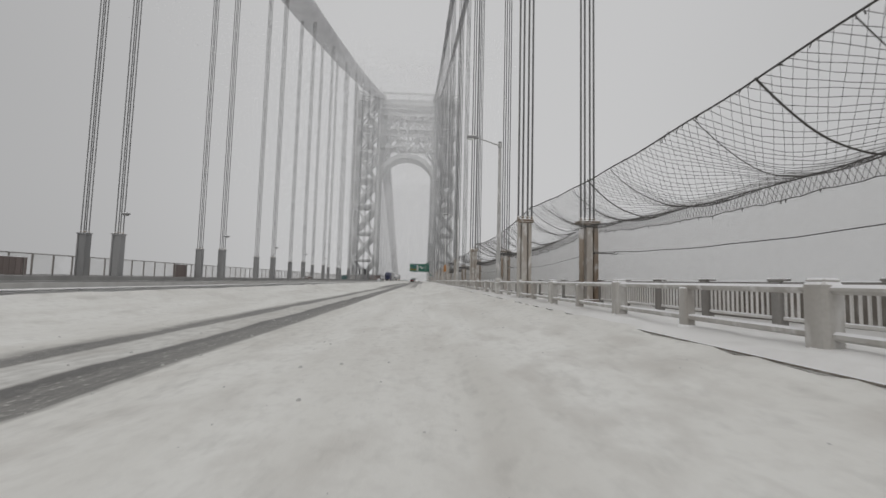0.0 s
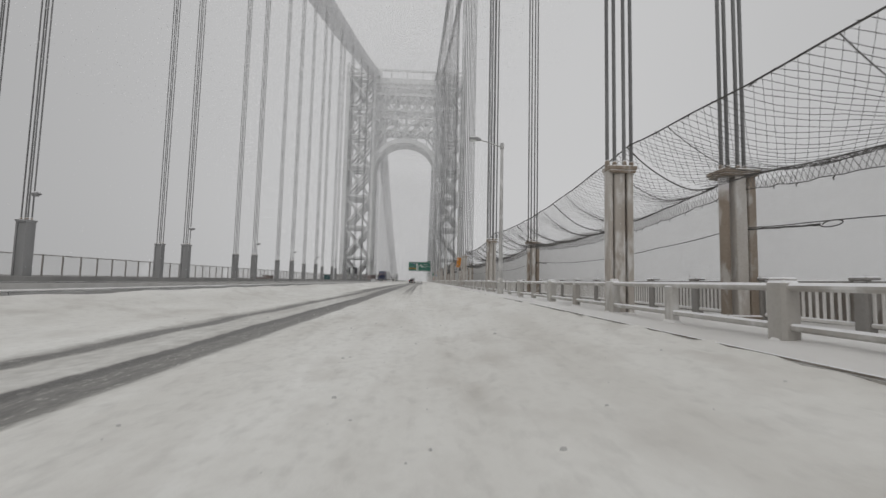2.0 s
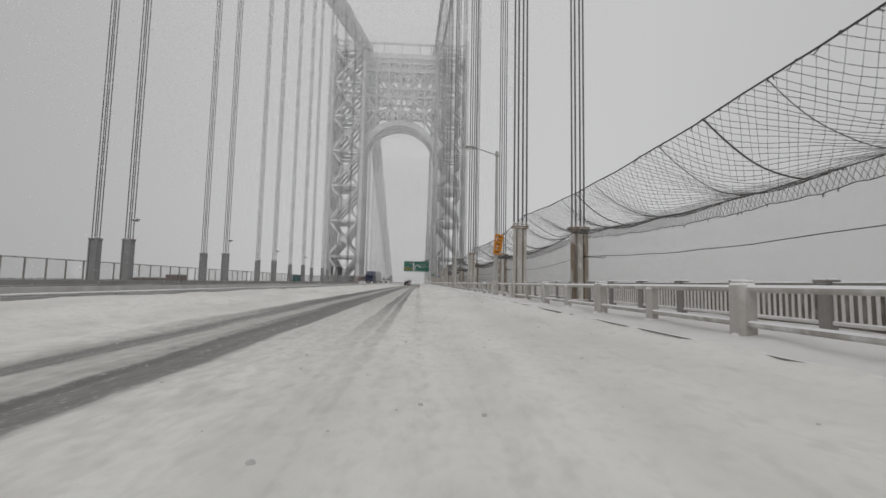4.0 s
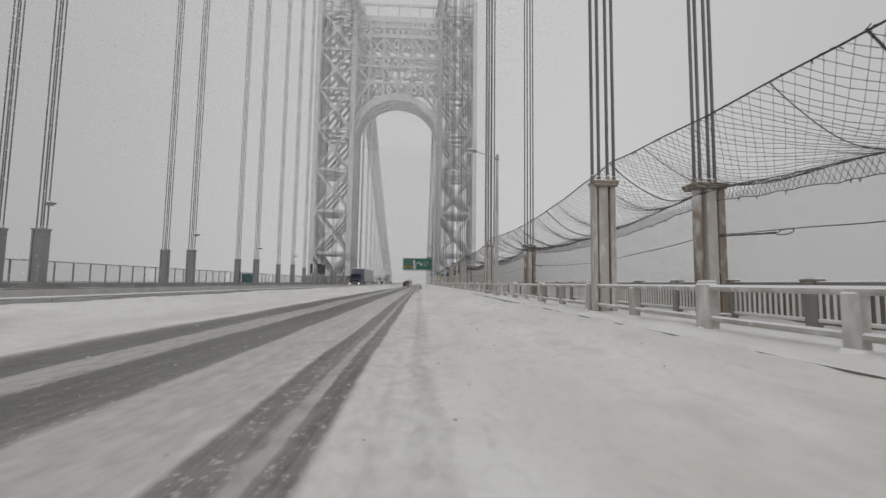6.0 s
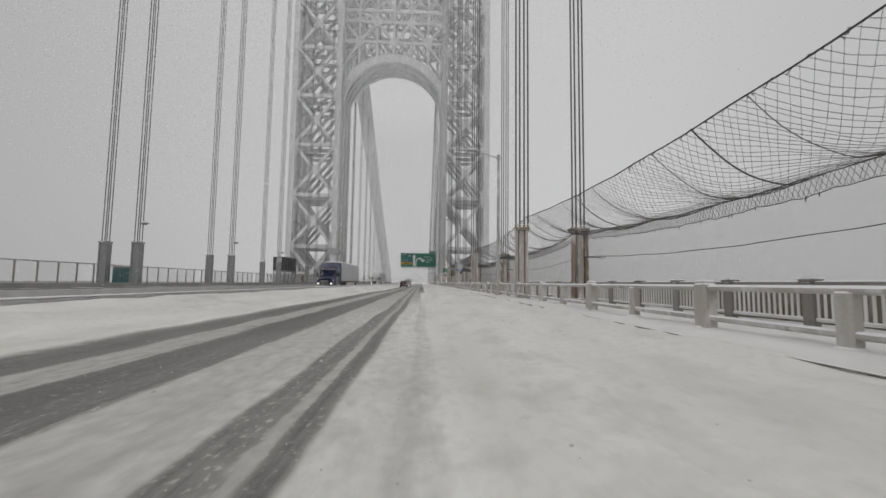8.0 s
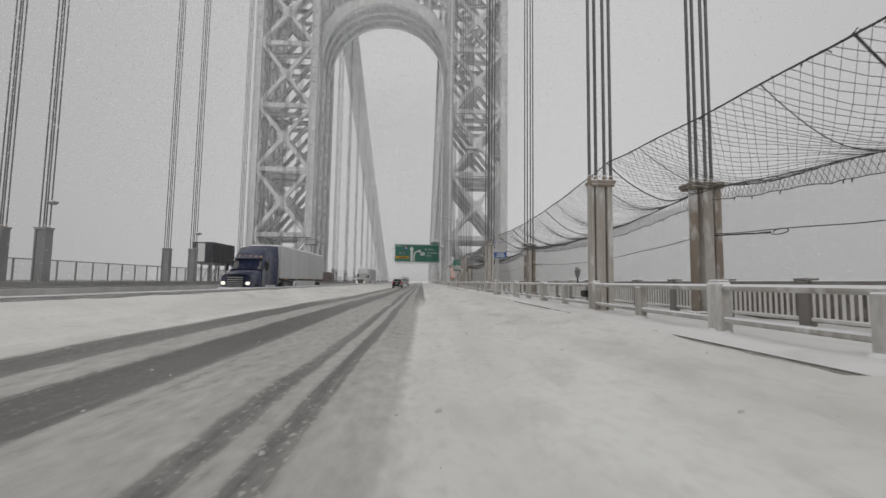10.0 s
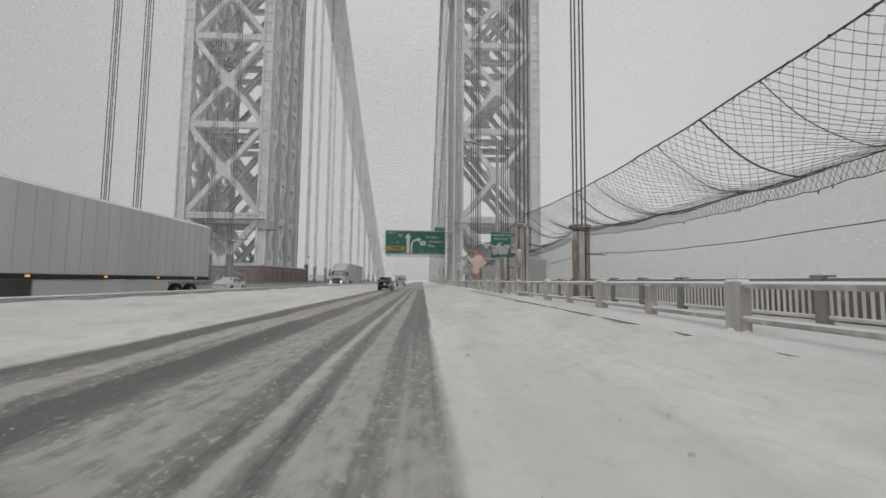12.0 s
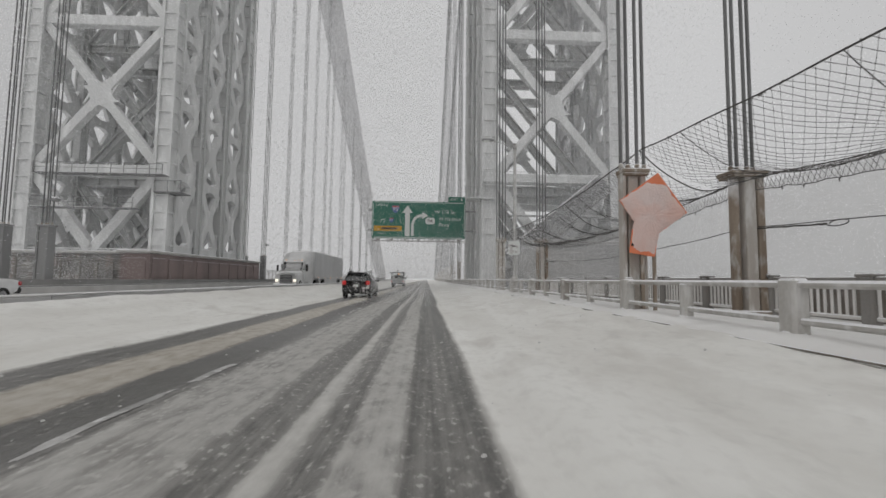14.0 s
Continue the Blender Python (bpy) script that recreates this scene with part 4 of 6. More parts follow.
pole_me = Shape().tube([(0, 0, 0.5), (0, 0, 1.5), (0, 0, 5.0), (0, 0, 8.86)], [0.125, 0.112, 0.098, 0.08], 12).mesh("pole", lamp_grey, True)
s = Shape().box((0, 0, 0.92), (0.30, 0.32, 0.76), 0.06)
s.tube([(0, 0, 1.28), (0, 0, 1.40), (0, 0, 1.50)], [0.20, 0.17, 0.12], 12)
base_me = s.mesh("base", rail_paint)
s = Shape().tube([(0, 0, 8.70), (-0.35, 0, 8.80), (-0.8, 0, 8.95), (-1.3, 0, 9.07)], [0.036, 0.034, 0.031, 0.028], 7)
s.tube([(0, 0, 8.58), (0, 0, 8.62), (0, 0, 8.78), (0, 0, 8.82)], [0.085, 0.12, 0.12, 0.085], 10)
arm_me = s.mesh("arm", lamp_grey, True)
cap_me = Shape().tube([(0, 0, 8.86), (0, 0, 8.90), (0, 0, 8.93)], [0.10, 0.095, 0.05], 10).mesh("cap", alu, True)
s = Shape().box((-1.55, 0, 9.10), (0.56, 0.32, 0.15), 0.06)
s.box((-1.28, 0, 9.08), (0.24, 0.18, 0.11), 0.04)
head_me = s.mesh("lamp_head", alu)
lens_me = Shape().box((-1.62, 0, 9.015), (0.34, 0.24, 0.07), 0.03).mesh("lens", sign_white)
heap_me = Shape().box((-1.55, 0, 9.19), (0.48, 0.26, 0.07), 0.03).mesh("snow_cap", snow)

LAMPS = [-40.8, -13.75, 13.25, 41.05, 68.64, 96.0, 123.39, 150.12, 177.73]
for y in LAMPS:
    post = street_lamp(y, 3.70 if 150 < y < 151 else 3.88 if y < 125 else 4.06)
    if 123 < y < 124:
        s = Shape().tube([(0.09, -0.06, 8.45), (0.09, -0.06, 9.4), (0.09, -0.06, 10.72)], [0.032, 0.024, 0.02], 7)
        s.tube([(-0.02, -0.06, 10.70), (0.18, -0.06, 10.70), (0.30, -0.06, 10.71)], 0.014, 6)
        part("sensor_mast", s.mesh("sensor_mast", alu, True), post, "thin dark mast clamped to the pole top")
        s = Shape().tube([(0.30, -0.06, 10.62), (0.30, -0.06, 10.70), (0.30, -0.06, 10.80)], [0.03, 0.06, 0.035], 8)
        part("wind_sensor", s.mesh("wind_sensor", sign_white, True), post, "small white wind sensor")
        s = Shape().box((0.04, -0.05, 8.50), (0.20, 0.12, 0.05), 0.01).box((0.04, -0.05, 8.70), (0.20, 0.12, 0.05), 0.01)
        part("clamp", s.mesh("clamp", alu), post)
    elif 150 < y < 151:
        s = Shape().box((0.22, 0, 4.67), (0.14, 0.17, 0.17), 0.035)
        s.tube([(-0.11, 0, 4.64), (0.20, 0, 4.64)], 0.02, 6).tube([(0, 0, 4.59), (0, 0, 4.69)], 0.112, 10)
        part("junction_box", s.mesh("junction_box", alu), post, "small grey box strapped to the pole")
for k in range(4):
    street_lamp(232 + 27.43 * k)


# ---- signs ----
def text_mesh(words, size, mat):
    me = letters[words, size]
    me.materials.append(mat)
    return me


def rounded_plate(w, h, r, t, mat, name="board"):
    """A rounded board in the xz plane, its face towards -y."""
    prof = []
    for cx, cz, a0 in ((w / 2 - r, h / 2 - r, 0), (-w / 2 + r, h / 2 - r, 90), (-w / 2 + r, -h / 2 + r, 180), (w / 2 - r, -h / 2 + r, 270)):
        for i in range(5):
            a = radians(a0 + 22.5 * i)
            prof.append((cx + r * math.cos(a), cz + r * math.sin(a)))
    return Shape().sweep(prof, (-t / 2, t / 2), pose(0, 0, 0, 90)).mesh(name, mat)


def bar(w, h, mat, name="lettering_bar"):
    return Shape().box((0, 0, 0), (w, 0.006, h)).mesh(name, mat)


def lumps(n, w, h, seed, low=0.0, size=(0.05, 0.16), thick=0.05):
    """Clots of wind-blown snow stuck to a board's face, thicker towards low ends."""
    rng = random.Random(seed)
    s = Shape()
    for i in range(n):
        r = rng.uniform(*size)
        x, z = rng.uniform(-w / 2 + r * 0.6, w / 2 - r * 0.6), rng.uniform(-h / 2 + r * 0.6, h / 2 - r * 0.6) * (1 - low) - low * h * 0.28
        ring = [(x + r * rng.uniform(0.7, 1.1) * math.cos(q), z + r * rng.uniform(0.7, 1.1) * math.sin(q)) for q in (math.tau * j / 9 for j in range(9))]
        d = thick * rng.uniform(0.4, 1.0)
        pts = [(a, 0, b) for a, b in ring] + [(x + (a - x) * 0.6, -d, z + (b - z) * 0.6) for a, b in ring] + [(x, -d * 1.2, z)]
        fs = [(j, (j + 1) % 9, 9 + (j + 1) % 9, 9 + j) for j in range(9)] + [(9 + j, 9 + (j + 1) % 9, 18) for j in range(9)]
        s.add(pts, fs)
    return s.mesh("stuck_snow", grey_snow, True)


grey_snow = snow_material("stuck_grey_snow", (0.58, 0.57, 0.56), (0.40, 0.385, 0.37), 0.8)


pink_snow = snow_material("thin_snow_over_orange", (0.72, 0.60, 0.57), (0.74, 0.42, 0.34), 0.8)


def exit_sign():
    ob = thing("exit_lane_sign", "small worn orange lane sign on a lamp pole", "road sign", (3.96, 40.82, 3.50))
    ob.rotation_euler = (0, radians(7), radians(14))
    part("board", rounded_plate(0.50, 1.15, 0.04, 0.02, sign_orange), ob)
    part("lettering", text_mesh("LANE", 0.17, ink_brown), ob, m=pose(0, -0.016, 0.22))
    part("lettering", text_mesh("EXIT", 0.17, ink_brown), ob, m=pose(0, -0.016, -0.22))
    for z, w in ((0.44, 0.34), (0.02, 0.26), (-0.43, 0.30)):
        part("lettering_bar", bar(w, 0.09, ink_brown), ob, m=pose(0, -0.015, z))
    for z in (0.35, -0.35):
        part("bracket", Shape().box((0, 0.07, z), (0.30, 0.05, 0.06), 0.01).mesh("bracket", alu), ob)
    part("stuck_snow", lumps(5, 0.5, 1.1, 2, size=(0.03, 0.07), thick=0.02), ob, m=pose(0, -0.012, 0))


def west_side_sign():
    ob = thing("direction_sign", "green direction sign half covered with stuck snow", "road sign", (3.86, 149.92, 3.34))
    ob.scale = (1.07, 1, 1.07)
    part("board", rounded_plate(1.04, 1.30, 0.08, 0.02, hazed_sign_green), ob)
    part("border", Shape().box((0, 0, 0.632), (0.94, 0.006, 0.014)).mesh("border", sign_white), ob, m=pose(0, -0.013, 0))
    for words, z, size in (("MANHATTAN", 0.47, 0.155), ("WEST SIDE", 0.27, 0.155), ("USE", 0.07, 0.145)):
        part("lettering", text_mesh(words, size, sign_white), ob, m=pose(0, -0.016, z))
    part("stuck_snow", lumps(46, 0.98, 1.2, 4, low=0.62, size=(0.05, 0.15), thick=0.05), ob, "clots of grey stuck snow", pose(0, -0.012, -0.05))
    for z in (0.45, -0.45):
        part("bracket", Shape().box((0.3, 0.06, z), (0.5, 0.08, 0.06), 0.01).mesh("bracket", alu), ob)


def blue_sign():
    ob = thing("information_sign", "blue information sign mostly covered with grey snow", "road sign", (4.04, 123.17, 3.19))
    part("board", rounded_plate(0.72, 0.90, 0.05, 0.02, sign_blue), ob)
    for z, w in ((-0.12, 0.5), (-0.24, 0.40), (-0.36, 0.52)):
        part("lettering_bar", bar(w, 0.055, sign_white), ob, m=pose(0, -0.014, z))
    part("stuck_snow", lumps(90, 0.70, 0.56, 7, size=(0.05, 0.12), thick=0.018), ob, "crust of grey snow", pose(0, -0.012, 0.16))
    part("bracket", Shape().box((-0.08, 0.08, 0), (0.3, 0.10, 0.06), 0.01).mesh("bracket", alu), ob)


def work_sign():
    ob = thing("work_zone_sign", "orange diamond work sign plastered with snow", "road sign", (4.50, 164.25, 3.05))
    ob.scale = (1.1, 1, 1.1)
    d = 0.74
    part("board", Shape().sweep([(0, -d), (d, 0), (0, d), (-d, 0)], (-0.012, 0.012), pose(0, 0, 0, 90)).mesh("board", sign_fluor), ob)
    part("plate", rounded_plate(0.56, 0.52, 0.03, 0.02, sign_fluor, "plate"), ob, m=pose(-0.10, 0.0, -0.80))
    rng = random.Random(3)
    edge = [(-0.72, 0.0), (-0.46, 0.25), (-0.22, 0.48), (0.0, 0.50), (0.22, 0.48), (0.42, 0.26), (0.68, 0.03), (0.69, -0.04), (0.44, -0.30), (0.19, -0.55), (0.17, -0.78), (0.16, -1.0), (-0.02, -0.97), (-0.16, -1.01), (-0.30, -0.93), (-0.37, -0.78), (-0.37, -0.40), (-0.56, -0.18)]
    fine = []
    for (x0, z0), (x1, z1) in zip(edge, edge[1:] + edge[:1]):
        for q in range(4):
            fine.append((x0 + (x1 - x0) * q / 4 + rng.uniform(-0.018, 0.018), z0 + (z1 - z0) * q / 4 + rng.uniform(-0.018, 0.018)))
    n = len(fine)
    pts = [(x, -0.014, z) for x, z in fine]
    for k, d in ((0.90, 0.030), (0.6, 0.036), (0.3, 0.03)):
        pts += [(x * k - 0.03 * (1 - k), -d - 0.012 * rng.random(), z * k - 0.2 * (1 - k)) for x, z in fine]
    pts.append((-0.03, -0.035, -0.2))
    fs = [(r * n + j, r * n + (j + 1) % n, (r + 1) * n + (j + 1) % n, (r + 1) * n + j) for r in range(3) for j in range(n)]
    crust = Shape().add(pts, fs + [(3 * n + j, 3 * n + (j + 1) % n, 4 * n) for j in range(n)])
    part("stuck_snow", crust.mesh("stuck_snow", pink_snow, True), ob, "thin crust of snow with the orange showing through")
    ob.rotation_euler = (0, radians(9), 0)
    part("post", Shape().box((0, 0, -1.1), (0.07, 0.06, 2.2), 0.01).mesh("post", pillar_brown), ob, m=pose(-0.24, 0.05, 0, 0, -9))
    part("post", Shape().box((0, 0, -1.1), (0.07, 0.06, 2.2), 0.01).mesh("post", pillar_brown), ob, m=pose(0.02, 0.05, 0, 0, -9))
    part("lettering_bar", bar(0.2, 0.06, ink), ob, m=pose(-0.26, -0.016, -0.88))


def small_panel():
    ob = thing("pole_sign", "small white sign on a lamp pole", "road sign", (3.98, 177.57, 3.05))
    part("board", rounded_plate(0.62, 0.78, 0.06, 0.02, sign_white), ob)
    part("lettering_bar", bar(0.36, 0.08, ink), ob, m=pose(0, -0.014, 0.1))
    part("stuck_snow", lumps(14, 0.6, 0.6, 9, size=(0.05, 0.12), thick=0.03), ob, m=pose(0, -0.012, 0))
    part("bracket", Shape().box((0, 0.05, 0), (0.3, 0.08, 0.06), 0.01).mesh("bracket", alu), ob)


def gantry_sign():
    w, h = 11.1, 4.45
    ob = thing("overhead_sign", "wide green overhead motorway sign in the tower portal", "road sign", (-1.78, 204.9, 8.30))
    part("board", rounded_plate(w, h, 0.18, 0.08, hazed_sign_green), ob)
    for z in (h / 2 - 0.12, -h / 2 + 0.12):
        part("border", bar(w - 0.5, 0.07, sign_white, "border"), ob, m=pose(0, -0.045, z))
    for x in (-w / 2 + 0.12, w / 2 - 0.12):
        part("border", bar(0.07, h - 0.5, sign_white, "border"), ob, m=pose(x, -0.045, 0))
    part("exit_tab", rounded_plate(2.0, 0.62, 0.06, 0.08, hazed_sign_green, "exit_tab"), ob, m=pose(w / 2 - 1.05, 0, h / 2 + 0.33))
    part("lettering", text_mesh("EXIT", 0.40, sign_white), ob, m=pose(w / 2 - 1.3, -0.05, h / 2 + 0.33))
    part("lettering_bar", bar(0.16, 0.30, sign_white), ob, m=pose(w / 2 - 0.45, -0.05, h / 2 + 0.33))
    part("amber_panel", bar(3.3, 0.62, sign_amber, "amber_panel"), ob, "amber panel", pose(-3.65, -0.05, -1.05))
    part("lettering_bar", bar(1.9, 0.24, ink), ob, m=pose(-3.5, -0.056, -1.05))
    shield = [(-0.46, 0.30), (-0.30, 0.42), (0, 0.34), (0.30, 0.42), (0.46, 0.30), (0.42, -0.12), (0.22, -0.40), (0, -0.52), (-0.22, -0.40), (-0.42, -0.12)]
    for x, z, k in ((-2.78, 1.30, 1.0), (-3.25, -0.05, 0.62)):
        s2 = part("shield", Shape().sweep([(a * k, b * k) for a, b in shield], (-0.006, 0.006), pose(0, 0, 0, 90)).mesh("shield", sign_blue), ob, "blue route shield", pose(x, -0.052, z))
        part("shield_top", bar(0.80 * k, 0.16 * k, sign_red, "shield_top"), s2, "red band", pose(0, -0.01, 0.27 * k))
    part("lettering", text_mesh("95", 0.72, sign_white), ob, m=pose(-2.78, -0.064, 1.25))
    part("lettering", text_mesh("87", 0.42, sign_white), ob, m=pose(-3.25, -0.064, -0.06))
    part("lettering", text_mesh("NORTH", 0.42, sign_white), ob, m=pose(-4.40, -0.05, 1.72))
    part("lettering", text_mesh("TO", 0.42, sign_white), ob, m=pose(-4.25, -0.05, -0.08))
    part("lettering", text_mesh("W 178 St", 0.62, sign_white), ob, m=pose(3.05, -0.05, 0.98))
    part("lettering", text_mesh("H Hudson", 0.62, sign_white), ob, m=pose(3.75, -0.05, 0.18))
    part("lettering", text_mesh("Pkwy", 0.62, sign_white), ob, m=pose(3.0, -0.05, -0.55))
    part("route_shield", rounded_plate(1.15, 0.80, 0.3, 0.012, sign_white, "route_shield"), ob, "white route shield", pose(1.35, -0.05, -0.10))
    part("lettering", text_mesh("9A", 0.55, ink), ob, m=pose(1.35, -0.064, -0.10))
    part("arrow", Shape().sweep([(-0.28, -1.95), (0.28, -1.95), (0.28, 0.85), (0.62, 0.85), (0, 1.75), (-0.62, 0.85), (-0.28, 0.85)], (-0.005, 0.005), pose(0, 0, 0, 90)).mesh("arrow", sign_white), ob, "white arrow straight on", pose(-1.35, -0.05, 0))
    curve = Shape()
    pts = [(0.16 + 1.0 - 1.0 * math.cos(a), -0.6 + 1.0 * math.sin(a)) for a in (radians(q) for q in range(0, 91, 10))]
    out = [(-0.14 + 1.3 - 1.3 * math.cos(a), -0.6 + 1.3 * math.sin(a)) for a in (radians(q) for q in range(0, 91, 10))]
    prof = [(0.16, -1.9)] + pts + [(1.16, 0.10), (1.85, 0.55), (1.16, 1.0), (1.16, 0.70)] + out[::-1] + [(-0.14, -1.9)]
    curve.sweep(prof, (-0.005, 0.005), pose(0, 0, 0, 90))
    part("arrow", curve.mesh("arrow", sign_white), ob, "white arrow curving right", pose(-0.75, -0.05, 0))
    beamshape = Shape()
    for z in (-1.2, 1.2):
        beamshape.box((0.6, 0.35, z), (w + 2.2, 0.22, 0.22), 0.02)
    for i in range(9):
        beamshape.box((-w / 2 + 0.6 + i * 1.24, 0.18, -0.2), (0.10, 0.16, 4.9), 0.01)
    part("support_frame", beamshape.mesh("support_frame", alu), ob)
    walk_me = Shape().box((0, -0.25, -h / 2 - 0.32), (w - 0.4, 0.55, 0.06), 0.01)
    for i in range(8):
        walk_me.box((-w / 2 + 0.8 + i * 1.36, -0.35, -h / 2 - 0.20), (0.10, 0.8, 0.14), 0.01)
    part("lamp_shelf", walk_me.mesh("lamp_shelf", rail_dark), ob, "dark shelf with sign lamps")
    lampm = Shape().box((0, 0, 0), (0.34, 0.26, 0.22), 0.04).mesh("sign_lamp", rail_dark)
    for i in range(7):
        part("sign_lamp", lampm, ob, m=pose(-w / 2 + 0.9 + i * 1.55, -0.70, -h / 2 - 0.16))


exit_sign()
west_side_sign()
blue_sign()
work_sign()
small_panel()
gantry_sign()


# ---- vehicles ----
def glossy(name, colour, rough=0.3, metal=0.0, coat=0.4, dirt=(0.30, 0.295, 0.285), amount=0.45):
    """Car paint under a film of dried salt and slush."""
    m, nt, b = material(name, rough, metal)
    n = noise_tex(nt, 3.0, 5, (1, 1, 1), False)
    c = blend(nt, math_node(nt, "MULTIPLY", ramp(nt, n, [(0.42, 0.0), (0.72, 1.0)]), amount), colour, dirt)
    nt.links.new(c, b.inputs["Base Color"])
    b.inputs["Coat Weight"].default_value = coat
    return m


car_black = glossy("black_car_paint", (0.012, 0.011, 0.012), 0.3, amount=0.12)
car_white = glossy("white_car_paint", (0.62, 0.62, 0.62), 0.35, amount=0.3)
car_silver = glossy("silver_car_paint", (0.45, 0.46, 0.47), 0.35, 0.3, amount=0.3)
truck_blue = glossy("blue_truck_paint", (0.018, 0.026, 0.075), 0.35, amount=0.25)
trailer_white = painted("trailer_panel", (0.60, 0.605, 0.61), (0.47, 0.47, 0.47), 0.6, 0.5, snow=0.3, world_space=False)
glass_dark = glossy("dark_window", (0.015, 0.017, 0.018), 0.12, amount=0.15)
tyre_black = plain("tyre_rubber", (0.03, 0.03, 0.03), 0.85)
rim_grey = plain("wheel_rim", (0.35, 0.35, 0.36), 0.4, 0.6)
chrome = plain("dull_chrome", (0.55, 0.55, 0.55), 0.3, 0.8)
plastic = plain("black_plastic", (0.025, 0.025, 0.025), 0.7)


def glow(name, colour, strength):
    m, nt, b = material(name, 0.3)
    b.inputs["Base Color"].default_value = (*colour, 1)
    b.inputs["Emission Color"].default_value = (*colour, 1)
    b.inputs["Emission Strength"].default_value = strength
    return m


tail_red = glow("tail_lamp_red", (0.55, 0.03, 0.03), 0.22)
head_white = glow("head_lamp_white", (1.0, 0.93, 0.78), 0.8)
amber = glow("marker_amber", (1.0, 0.45, 0.1), 0.5)


def wheel(parent, x, y, r, w):
    t = Shape()
    n = 20
    prof = [(r * 0.62, -w / 2), (r * 0.94, -w / 2), (r, -w * 0.38), (r, w * 0.38), (r * 0.94, w / 2), (r * 0.62, w / 2)]
    pts = [(px, d * math.cos(q), d * math.sin(q)) for q in (math.tau * i / n for i in range(n)) for d, px in prof]
    k = len(prof)
    t.add(pts, [(i * k + j, i * k + (j + 1) % k, ((i + 1) % n) * k + (j + 1) % k, ((i + 1) % n) * k + j) for i in range(n) for j in range(k)])
    wh = part("wheel", Shape().tube([(-w * 0.2, 0, 0), (w * 0.2, 0, 0)], r * 0.2, 10).mesh("hub", rim_grey), parent, m=pose(x, y, r))
    part("tyre", t.mesh("tyre", tyre_black, True), wh)
    rim = Shape().tube([(-w * 0.36, 0, 0), (w * 0.36, 0, 0)], r * 0.60, 16)
    for i in range(5):
        a = math.tau * i / 5
        for sx in (-1, 1):
            rim.box((sx * w * 0.40, r * 0.33 * math.cos(a), r * 0.33 * math.sin(a)), (0.03, 0.09, r * 0.5), 0.01, pose(0, 0, 0, math.degrees(a) - 90 + 90))
    part("rim", rim.mesh("rim", rim_grey), wh)


def loft(sections, smooth=True):
    """A closed body through cross-sections (y, [(x, z), ...]) given for the right half, mirrored to the left."""
    s = Shape()
    rings = []
    for y, half in sections:
        ring = [(x, y, z) for x, z in half] + [(-x, y, z) for x, z in reversed(half)]
        rings.append(ring)
    n = len(rings[0])
    fs = [(i * n + j, i * n + (j + 1) % n, (i + 1) * n + (j + 1) % n, (i + 1) * n + j) for i in range(len(rings) - 1) for j in range(n)]
    fs += [tuple(range(n)), tuple((len(rings) - 1) * n + j for j in reversed(range(n)))]
    return s.add([p for r in rings for p in r], fs)


